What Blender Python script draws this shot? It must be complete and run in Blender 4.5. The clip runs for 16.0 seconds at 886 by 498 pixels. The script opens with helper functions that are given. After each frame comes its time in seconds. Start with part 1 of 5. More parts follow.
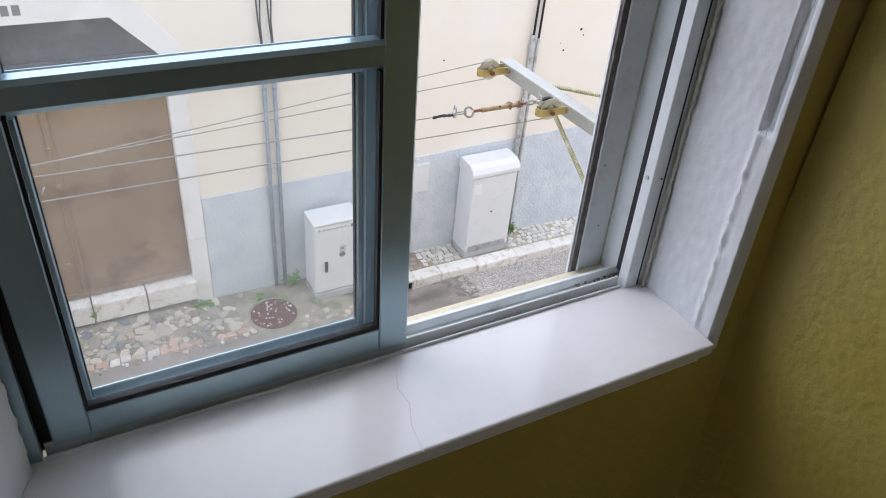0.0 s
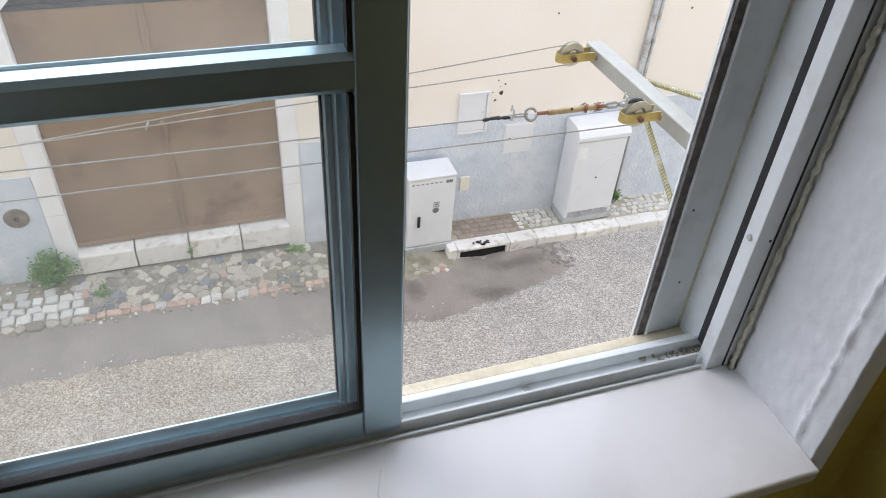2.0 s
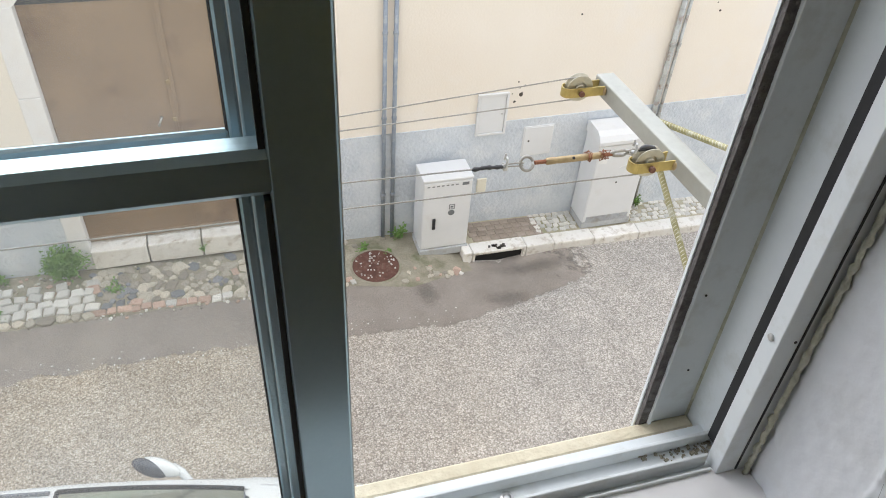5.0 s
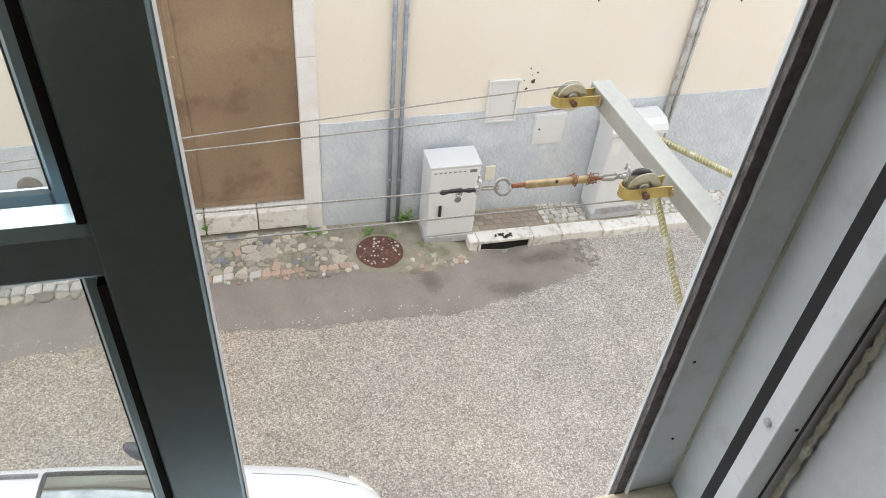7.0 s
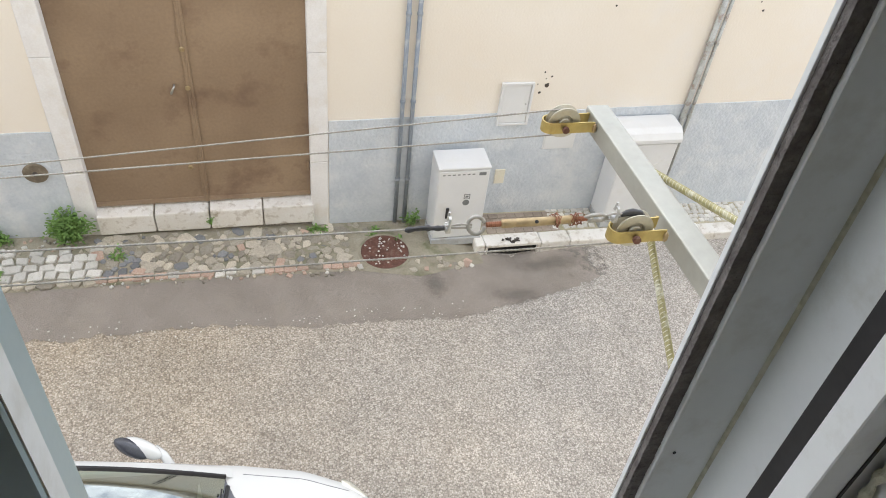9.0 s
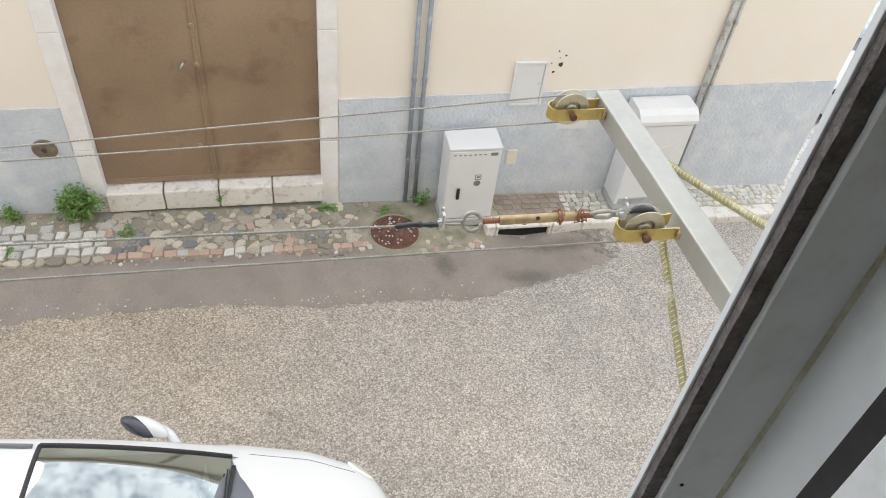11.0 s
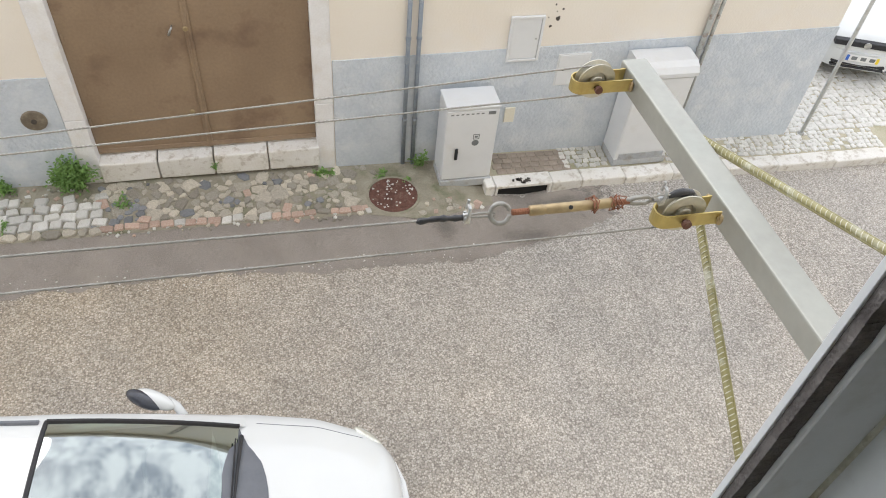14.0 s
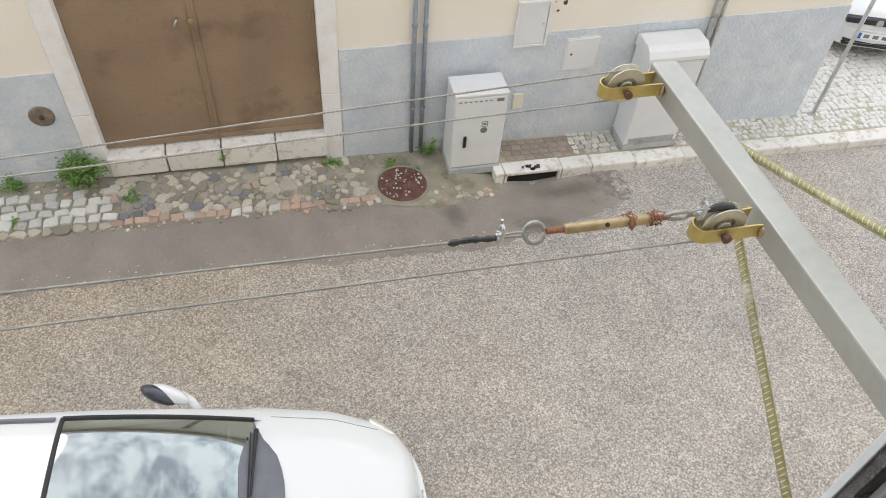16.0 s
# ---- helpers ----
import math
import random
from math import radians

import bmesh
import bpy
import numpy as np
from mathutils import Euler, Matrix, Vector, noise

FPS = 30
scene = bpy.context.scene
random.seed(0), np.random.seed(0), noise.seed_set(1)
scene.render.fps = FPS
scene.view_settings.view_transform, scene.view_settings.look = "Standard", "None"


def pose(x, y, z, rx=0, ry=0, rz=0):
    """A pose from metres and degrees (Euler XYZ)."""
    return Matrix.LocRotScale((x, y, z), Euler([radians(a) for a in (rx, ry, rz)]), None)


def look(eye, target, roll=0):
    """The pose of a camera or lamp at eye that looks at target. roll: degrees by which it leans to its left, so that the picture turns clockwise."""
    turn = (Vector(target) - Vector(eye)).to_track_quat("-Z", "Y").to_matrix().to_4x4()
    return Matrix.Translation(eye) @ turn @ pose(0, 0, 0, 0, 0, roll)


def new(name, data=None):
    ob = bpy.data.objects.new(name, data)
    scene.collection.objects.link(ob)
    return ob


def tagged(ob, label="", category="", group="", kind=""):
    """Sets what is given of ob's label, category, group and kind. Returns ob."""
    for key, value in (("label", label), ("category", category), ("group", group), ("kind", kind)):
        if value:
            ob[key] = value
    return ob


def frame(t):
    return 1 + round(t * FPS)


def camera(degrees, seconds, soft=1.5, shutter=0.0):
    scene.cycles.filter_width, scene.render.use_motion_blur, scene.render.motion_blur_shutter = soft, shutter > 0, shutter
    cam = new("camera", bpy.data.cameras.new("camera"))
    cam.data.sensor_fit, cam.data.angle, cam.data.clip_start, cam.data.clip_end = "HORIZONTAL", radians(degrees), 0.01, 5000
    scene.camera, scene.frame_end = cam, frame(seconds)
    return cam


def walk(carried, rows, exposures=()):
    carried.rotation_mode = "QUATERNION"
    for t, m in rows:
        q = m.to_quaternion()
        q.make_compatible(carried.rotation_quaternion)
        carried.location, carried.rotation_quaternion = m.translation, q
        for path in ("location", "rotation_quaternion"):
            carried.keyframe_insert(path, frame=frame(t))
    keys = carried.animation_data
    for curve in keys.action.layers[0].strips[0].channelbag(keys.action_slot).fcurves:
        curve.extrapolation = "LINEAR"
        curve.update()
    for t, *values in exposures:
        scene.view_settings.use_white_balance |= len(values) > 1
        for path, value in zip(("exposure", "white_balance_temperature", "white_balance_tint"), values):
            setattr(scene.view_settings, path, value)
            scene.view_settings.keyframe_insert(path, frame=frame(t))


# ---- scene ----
cam = camera(60.9, 16.0, soft=1.0)
PATH = [
    (0, (0.763, -8.245, 6.409), (1.594, -6.853, 5.239), 5.6),
    (0.5, (0.949, -8.097, 6.342), (1.601, -6.689, 5.08), 4.0),
    (1, (1.007, -8.024, 6.339), (1.61, -6.617, 5.052), 4.8),
    (1.5, (1.036, -7.987, 6.341), (1.602, -6.572, 5.046), 4.7),
    (2, (1.065, -7.943, 6.345), (1.615, -6.525, 5.046), 4.6),
    (2.5, (1.087, -7.91, 6.35), (1.626, -6.489, 5.05), 4.4),
    (3, (1.11, -7.878, 6.351), (1.639, -6.451, 5.054), 4.4),
    (3.5, (1.129, -7.854, 6.351), (1.652, -6.424, 5.055), 4.3),
    (4, (1.149, -7.828, 6.351), (1.665, -6.398, 5.051), 4.4),
    (6.5, (1.284, -7.657, 6.309), (1.752, -6.255, 4.962), 5.6),
    (7, (1.318, -7.623, 6.304), (1.78, -6.226, 4.949), 6.0),
    (7.5, (1.346, -7.591, 6.294), (1.804, -6.195, 4.937), 6.4),
    (8, (1.376, -7.556, 6.286), (1.825, -6.16, 4.927), 6.9),
    (10.5, (1.45, -7.461, 6.256), (1.858, -6.078, 4.871), 7.6),
    (11, (1.461, -7.44, 6.243), (1.858, -6.074, 4.837), 7.5),
    (11.5, (1.466, -7.424, 6.234), (1.859, -6.071, 4.815), 7.2),
    (12, (1.467, -7.411, 6.227), (1.86, -6.069, 4.797), 7.1),
    (12.5, (1.465, -7.398, 6.221), (1.86, -6.07, 4.779), 6.9),
    (13, (1.46, -7.377, 6.21), (1.852, -6.083, 4.736), 6.8),
    (13.5, (1.452, -7.363, 6.216), (1.844, -6.075, 4.737), 6.6),
    (14, (1.446, -7.347, 6.217), (1.84, -6.063, 4.735), 6.5),
    (14.5, (1.439, -7.33, 6.216), (1.827, -6.056, 4.725), 6.0),
    (15, (1.433, -7.319, 6.216), (1.816, -6.052, 4.716), 5.7),
    (15.5, (1.428, -7.303, 6.217), (1.802, -6.04, 4.712), 5.0),
    (16, (1.429, -7.288, 6.22), (1.798, -6.029, 4.711), 5.0),
]
walk(cam, [(t, look(eye, aim, roll)) for t, eye, aim, roll in PATH], [(0, 0.62, 6000, 15), (2, 0.62, 6150, 14), (4, 0.62, 6350, 11), (7.5, 0.58, 6500, 11), (11, 0.49, 6550, 11), (13, 0.41, 6550, 11), (16, 0.30, 6550, 11)])

# ---- world and light ----
world = bpy.data.worlds.new("sky")
scene.world = world
world.use_nodes = True
wn, wl = world.node_tree.nodes, world.node_tree.links
sky = wn.new("ShaderNodeTexSky")
sky.sky_type, sky.sun_disc = "NISHITA", False
sky.sun_elevation, sky.sun_rotation = radians(52), radians(-26.6)
sky.air_density, sky.dust_density = 1.0, 1.0
wcoord = wn.new("ShaderNodeTexCoord")
wnoise = wn.new("ShaderNodeTexNoise")
wnoise.inputs["Scale"].default_value, wnoise.inputs["Detail"].default_value = 9.0, 12
wnoise.inputs["Roughness"].default_value, wnoise.inputs["Distortion"].default_value = 0.62, 0.15
wramp = wn.new("ShaderNodeValToRGB")
wramp.color_ramp.elements[0].position, wramp.color_ramp.elements[0].color = 0.40, (0.36, 0.36, 0.36, 1)
wramp.color_ramp.elements[1].position, wramp.color_ramp.elements[1].color = 0.58, (1, 1, 1, 1)
wmix = wn.new("ShaderNodeMixRGB")
wmix.inputs[2].default_value = (14.0, 14.5, 15.4, 1)
wl.new(wcoord.outputs["Generated"], wnoise.inputs["Vector"])
wl.new(wnoise.outputs["Fac"], wramp.inputs["Fac"])
wl.new(wramp.outputs["Color"], wmix.inputs["Fac"])
wl.new(sky.outputs["Color"], wmix.inputs[1])
wl.new(wmix.outputs["Color"], wn["Background"].inputs["Color"])
wn["Background"].inputs["Strength"].default_value = 0.13

sun = new("sun", bpy.data.lights.new("sun", "SUN"))
sun.data.energy, sun.data.angle, sun.data.color = 0.55, radians(30), (1.0, 0.96, 0.90)
sun.matrix_world = look((-3.0, 6.0, 8.5), (0, 0, 0))
tagged(sun, kind="structure")


# ---- materials ----
def material(name, c1, c2, rough=0.7, metal=0.0, scale=6.0, fine=60.0, bump=0.3, depth=0.01, third=None, amount3=0.5,
             scale3=1.2, spread=0.25, random_tint=0.0, bump_scale=None, coat=0.0, grain=0.25):
    """Two tones at a coarse scale, a fine grain, an optional third tone in blotches, and relief."""
    m = bpy.data.materials.new(name)
    m.use_nodes = True
    n, l = m.node_tree.nodes, m.node_tree.links
    b = n["Principled BSDF"]
    co = n.new("ShaderNodeTexCoord")
    a = n.new("ShaderNodeTexNoise")
    a.inputs["Scale"].default_value, a.inputs["Detail"].default_value = scale, 6
    l.new(co.outputs["Object"], a.inputs["Vector"])
    ra = n.new("ShaderNodeMapRange")
    ra.inputs[1].default_value, ra.inputs[2].default_value = 0.5 - spread, 0.5 + spread
    l.new(a.outputs["Fac"], ra.inputs[0])
    mx = n.new("ShaderNodeMixRGB")
    mx.inputs[1].default_value, mx.inputs[2].default_value = (*c1, 1), (*c2, 1)
    l.new(ra.outputs[0], mx.inputs[0])
    out = mx.outputs[0]
    f = n.new("ShaderNodeTexNoise")
    f.inputs["Scale"].default_value, f.inputs["Detail"].default_value = fine, 4
    l.new(co.outputs["Object"], f.inputs["Vector"])
    if grain:
        g = n.new("ShaderNodeMixRGB")
        g.blend_type, g.inputs[0].default_value = "OVERLAY", grain
        l.new(out, g.inputs[1])
        l.new(f.outputs["Fac"], g.inputs[2])
        out = g.outputs[0]
    if third:
        t = n.new("ShaderNodeTexNoise")
        t.inputs["Scale"].default_value, t.inputs["Detail"].default_value, t.inputs["Roughness"].default_value = scale3, 8, 0.65
        l.new(co.outputs["Object"], t.inputs["Vector"])
        rt = n.new("ShaderNodeMapRange")
        rt.inputs[1].default_value, rt.inputs[2].default_value, rt.inputs[4].default_value = 0.52, 0.70, amount3
        l.new(t.outputs["Fac"], rt.inputs[0])
        mt = n.new("ShaderNodeMixRGB")
        mt.inputs[2].default_value = (*third, 1)
        l.new(rt.outputs[0], mt.inputs[0])
        l.new(out, mt.inputs[1])
        out = mt.outputs[0]
    if random_tint:
        oi = n.new("ShaderNodeObjectInfo")
        rr = n.new("ShaderNodeMapRange")
        rr.inputs[3].default_value, rr.inputs[4].default_value = 1 - random_tint, 1 + random_tint
        l.new(oi.outputs["Random"], rr.inputs[0])
        hv = n.new("ShaderNodeHueSaturation")
        l.new(rr.outputs[0], hv.inputs["Value"])
        l.new(out, hv.inputs["Color"])
        out = hv.outputs[0]
    l.new(out, b.inputs["Base Color"])
    b.inputs["Roughness"].default_value, b.inputs["Metallic"].default_value = rough, metal
    b.inputs["Coat Weight"].default_value = coat
    if bump:
        bp = n.new("ShaderNodeBump")
        bp.inputs["Strength"].default_value, bp.inputs["Distance"].default_value = bump, depth
        if bump_scale:
            h = n.new("ShaderNodeTexNoise")
            h.inputs["Scale"].default_value, h.inputs["Detail"].default_value = bump_scale, 8
            l.new(co.outputs["Object"], h.inputs["Vector"])
            l.new(h.outputs["Fac"], bp.inputs["Height"])
        else:
            l.new(f.outputs["Fac"], bp.inputs["Height"])
        l.new(bp.outputs[0], b.inputs["Normal"])
    return m


def chip_seal(name, tones, size, dirt):
    """Small stones bedded in bitumen: one tone per Voronoi cell, dark joints, real relief."""
    m = bpy.data.materials.new(name)
    m.use_nodes = True
    n, l = m.node_tree.nodes, m.node_tree.links
    b = n["Principled BSDF"]
    co = n.new("ShaderNodeTexCoord")
    v = n.new("ShaderNodeTexVoronoi")
    v.inputs["Scale"].default_value = 1 / size
    l.new(co.outputs["Object"], v.inputs["Vector"])
    sep = n.new("ShaderNodeSeparateColor")
    l.new(v.outputs["Color"], sep.inputs[0])
    ramp = n.new("ShaderNodeValToRGB")
    ramp.color_ramp.elements[0].color = (*tones[0], 1)
    ramp.color_ramp.elements[1].color = (*tones[-1], 1)
    for i, c in enumerate(tones[1:-1]):
        ramp.color_ramp.elements.new((i + 1) / (len(tones) - 1)).color = (*c, 1)
    l.new(sep.outputs[0], ramp.inputs[0])
    gap = n.new("ShaderNodeMapRange")
    gap.inputs[1].default_value, gap.inputs[2].default_value = 0.42, 0.80
    l.new(v.outputs["Distance"], gap.inputs[0])
    j = n.new("ShaderNodeMixRGB")
    j.inputs[2].default_value = (*dirt, 1)
    l.new(gap.outputs[0], j.inputs[0])
    l.new(ramp.outputs[0], j.inputs[1])
    big = n.new("ShaderNodeTexNoise")
    big.inputs["Scale"].default_value, big.inputs["Detail"].default_value, big.inputs["Roughness"].default_value = 1.4, 12, 0.72
    l.new(co.outputs["Object"], big.inputs["Vector"])
    br = n.new("ShaderNodeMapRange")
    br.inputs[1].default_value, br.inputs[2].default_value = 0.3, 0.7
    br.inputs[3].default_value, br.inputs[4].default_value = 0.84, 1.16
    l.new(big.outputs["Fac"], br.inputs[0])
    hv = n.new("ShaderNodeHueSaturation")
    wash = n.new("ShaderNodeTexNoise")
    wash.inputs["Scale"].default_value, wash.inputs["Detail"].default_value = 0.35, 3
    l.new(co.outputs["Object"], wash.inputs["Vector"])
    ws = n.new("ShaderNodeMapRange")
    ws.inputs[1].default_value, ws.inputs[2].default_value, ws.inputs[3].default_value, ws.inputs[4].default_value = 0.35, 0.65, 0.85, 1.15
    l.new(wash.outputs["Fac"], ws.inputs[0])
    sx, east, both = n.new("ShaderNodeSeparateXYZ"), n.new("ShaderNodeMapRange"), n.new("ShaderNodeMath")
    l.new(co.outputs["Object"], sx.inputs[0])
    l.new(sx.outputs["X"], east.inputs[0])
    east.inputs[1].default_value, east.inputs[2].default_value, east.inputs[3].default_value, east.inputs[4].default_value = 0.0, 4.0, 1.15, 0.66
    both.operation = "MULTIPLY"
    l.new(ws.outputs[0], both.inputs[0])
    l.new(east.outputs[0], both.inputs[1])
    l.new(both.outputs[0], hv.inputs["Saturation"])
    l.new(br.outputs[0], hv.inputs["Value"])
    l.new(j.outputs[0], hv.inputs["Color"])
    l.new(hv.outputs[0], b.inputs["Base Color"])
    b.inputs["Roughness"].default_value = 0.85
    bp = n.new("ShaderNodeBump")
    bp.invert = True
    bp.inputs["Strength"].default_value, bp.inputs["Distance"].default_value = 0.5, size * 0.5
    l.new(v.outputs["Distance"], bp.inputs["Height"])
    l.new(bp.outputs[0], b.inputs["Normal"])
    return m


def worn_away(m, run=None, blot=0.0):
    """Lets a thin sheet break up: towards the far end of run (x from, x to), or round its rim."""
    n, l = m.node_tree.nodes, m.node_tree.links
    co, tx, mask, mix, gone = n.new("ShaderNodeTexCoord"), n.new("ShaderNodeTexNoise"), n.new("ShaderNodeMapRange"), n.new("ShaderNodeMixShader"), n.new("ShaderNodeBsdfTransparent")
    tx.inputs["Scale"].default_value, tx.inputs["Detail"].default_value, tx.inputs["Roughness"].default_value = (5.0 if run else 9.0), 12, 0.75
    l.new(co.outputs["Object"], tx.inputs["Vector"])
    add = n.new("ShaderNodeMath")
    add.operation = "ADD"
    if run:
        sep, far = n.new("ShaderNodeSeparateXYZ"), n.new("ShaderNodeMapRange")
        far.inputs[1].default_value, far.inputs[2].default_value = run
        far.inputs[3].default_value, far.inputs[4].default_value = 0.6, -0.45
        l.new(co.outputs["Object"], sep.inputs[0])
        l.new(sep.outputs["X"], far.inputs[0])
        l.new(far.outputs[0], add.inputs[0])
    else:
        gr, mp, sc = n.new("ShaderNodeTexGradient"), n.new("ShaderNodeMapping"), n.new("ShaderNodeMath")
        gr.gradient_type = "SPHERICAL"
        mp.inputs["Location"].default_value, mp.inputs["Scale"].default_value = (-1, -1, 0), (2, 2, 0)
        sc.operation, sc.inputs[1].default_value = "MULTIPLY_ADD", 0.9
        sc.inputs[2].default_value = -0.25
        l.new(co.outputs["Generated"], mp.inputs["Vector"])
        l.new(mp.outputs[0], gr.inputs["Vector"])
        l.new(gr.outputs["Fac"], sc.inputs[0])
        l.new(sc.outputs[0], add.inputs[0])
    l.new(tx.outputs["Fac"], add.inputs[1])
    mask.inputs[1].default_value, mask.inputs[2].default_value, mask.inputs[4].default_value = 0.42, 0.62 + blot, 1.0 - 1.75 * blot
    l.new(add.outputs[0], mask.inputs[0])
    l.new(mask.outputs[0], mix.inputs[0])
    l.new(gone.outputs[0], mix.inputs[1])
    l.new(n["Principled BSDF"].outputs[0], mix.inputs[2])
    l.new(mix.outputs[0], n["Material Output"].inputs["Surface"])
    return m


ROAD = chip_seal("chip_seal", [(0.305, 0.262, 0.21), (0.395, 0.342, 0.278), (0.485, 0.428, 0.355), (0.60, 0.545, 0.468), (0.365, 0.322, 0.268), (0.455, 0.402, 0.332)], 0.018, (0.232, 0.198, 0.158))
ASPHALT = material("asphalt", (0.25, 0.218, 0.188), (0.325, 0.285, 0.248), 0.8, scale=2.5, fine=95, bump=0.9, depth=0.012, third=(0.36, 0.315, 0.26), amount3=0.6, scale3=1.6, grain=0.7)
DAMP = material("damp_asphalt", (0.13, 0.115, 0.10), (0.18, 0.16, 0.142), 0.85, scale=3, fine=110, bump=0.4, depth=0.005)
worn_away(ASPHALT, (4.3, 6.6))
worn_away(DAMP, None, 0.35)
DIRT = material("dirt_mortar", (0.25, 0.225, 0.165), (0.39, 0.355, 0.275), 0.95, scale=5, fine=45, bump=0.8, depth=0.02, third=(0.10, 0.12, 0.045), amount3=0.8, scale3=2.3)
CREAM = material("cream_plaster", (0.77, 0.70, 0.60), (0.81, 0.76, 0.68), 0.9, scale=0.7, fine=40, bump=0.25, depth=0.01, third=(0.78, 0.745, 0.70), amount3=0.9, scale3=0.55, grain=0.06)
GREY_BAND = material("blue_grey_render", (0.50, 0.545, 0.595), (0.61, 0.645, 0.68), 0.9, scale=3, fine=30, bump=0.8, depth=0.02, third=(0.70, 0.715, 0.725), amount3=0.85, scale3=1.6, bump_scale=24, grain=0.18)
LIMESTONE = material("limestone", (0.66, 0.62, 0.55), (0.76, 0.74, 0.70), 0.8, scale=3, fine=60, bump=0.5, depth=0.01, third=(0.36, 0.30, 0.22), amount3=0.85, scale3=9, random_tint=0.06)
JAMB = material("painted_stone", (0.72, 0.70, 0.68), (0.80, 0.79, 0.78), 0.8, scale=4, fine=50, bump=0.4, depth=0.01, third=(0.62, 0.54, 0.42), amount3=0.4, scale3=2.5)
BROWN_DOOR = material("brown_metal_paint", (0.225, 0.155, 0.098), (0.325, 0.232, 0.150), 0.5, scale=1.1, fine=30, bump=0.12, depth=0.01, third=(0.155, 0.093, 0.06), amount3=0.8, scale3=1.7, grain=0.15)
DARK_PANEL = material("dusty_dark_panel", (0.045, 0.045, 0.05), (0.09, 0.09, 0.095), 0.35, scale=4, fine=30, bump=0.1, third=(0.2, 0.2, 0.2), amount3=0.4, scale3=6)
RUST = material("rusty_iron", (0.10, 0.045, 0.035), (0.18, 0.085, 0.06), 0.8, metal=0.2, scale=14, fine=70, bump=0.6, depth=0.006, third=(0.30, 0.22, 0.17), amount3=0.6, scale3=18)
IRON = material("dark_iron", (0.05, 0.045, 0.04), (0.12, 0.10, 0.085), 0.7, metal=0.4, scale=20, fine=90, bump=0.4, depth=0.003)
CAP_IRON = material("brown_rusted_cap", (0.13, 0.105, 0.075), (0.22, 0.18, 0.13), 0.85, scale=14, fine=70, bump=0.6, depth=0.006, third=(0.30, 0.26, 0.20), amount3=0.6, scale3=16)
BLACK = material("black_rubber", (0.012, 0.012, 0.014), (0.025, 0.025, 0.027), 0.6, scale=20, fine=90, bump=0.2, depth=0.002)
BRUSH = material("grey_brush_pile", (0.10, 0.09, 0.085), (0.20, 0.185, 0.175), 0.95, scale=70, fine=260, bump=0.9, depth=0.004)
HOLLOW = material("drain_dark", (0.010, 0.010, 0.010), (0.02, 0.018, 0.016), 0.95, bump=0.3)
CAB = material("cabinet_paint", (0.66, 0.67, 0.67), (0.73, 0.735, 0.735), 0.5, scale=3, fine=60, bump=0.08, depth=0.004, third=(0.55, 0.54, 0.50), amount3=0.35, scale3=3, grain=0.05)
CAB_BASE = material("cabinet_plinth", (0.38, 0.39, 0.40), (0.48, 0.49, 0.49), 0.8, scale=6, fine=60, bump=0.3, depth=0.004, third=(0.28, 0.24, 0.17), amount3=0.6, scale3=8)
PIPE_GREY = material("grey_conduit", (0.20, 0.235, 0.28), (0.28, 0.315, 0.36), 0.6, scale=6, fine=60, bump=0.15, depth=0.004, third=(0.55, 0.53, 0.50), amount3=0.7, scale3=5)
POLE_GREY = material("pale_grey_paint", (0.50, 0.51, 0.50), (0.62, 0.63, 0.61), 0.45, metal=0.1, scale=6, fine=60, bump=0.1, depth=0.003, third=(0.30, 0.24, 0.18), amount3=0.5, scale3=9)
GALV = material("galvanised_pipe", (0.33, 0.34, 0.32), (0.50, 0.51, 0.49), 0.55, metal=0.2, scale=8, fine=60, bump=0.2, depth=0.004, third=(0.20, 0.13, 0.085), amount3=0.95, scale3=9)
CALCADA = material("white_cobble", (0.66, 0.635, 0.575), (0.80, 0.78, 0.735), 0.8, scale=14, fine=60, bump=0.8, depth=0.012, third=(0.36, 0.33, 0.25), amount3=0.6, scale3=11, random_tint=0.2)
RUBBLE = material("rubble_stone", (0.40, 0.355, 0.285), (0.58, 0.53, 0.44), 0.85, scale=9, fine=50, bump=0.8, depth=0.012, third=(0.21, 0.19, 0.125), amount3=0.75, scale3=7, random_tint=0.42)
BLUESTONE = material("blue_grey_stone", (0.17, 0.175, 0.185), (0.28, 0.285, 0.29), 0.75, scale=7, fine=50, bump=0.6, depth=0.01, random_tint=0.3)
PINKSTONE = material("pink_stone", (0.43, 0.27, 0.20), (0.56, 0.43, 0.35), 0.8, scale=8, fine=50, bump=0.6, depth=0.01, third=(0.55, 0.50, 0.42), amount3=0.6, scale3=5, random_tint=0.2)
BROWN_TILE = material("brown_paving", (0.27, 0.215, 0.17), (0.36, 0.30, 0.245), 0.9, scale=6, fine=70, bump=0.4, depth=0.004, third=(0.36, 0.32, 0.27), amount3=0.5, scale3=8, random_tint=0.12)
LEAF = material("weed_leaf", (0.12, 0.24, 0.05), (0.24, 0.38, 0.11), 0.6, scale=25, fine=80, bump=0.1, random_tint=0.1)
ALU = material("anodised_aluminium", (0.41, 0.545, 0.60), (0.46, 0.60, 0.655), 0.30, metal=0.75, scale=5, fine=160, bump=0.05, depth=0.001, grain=0.05)
ALU_W = material("pale_aluminium", (0.66, 0.69, 0.695), (0.73, 0.76, 0.76), 0.45, metal=0.0, scale=9, fine=120, bump=0.1, depth=0.001, third=(0.45, 0.44, 0.38), amount3=0.45, scale3=14, grain=0.06)
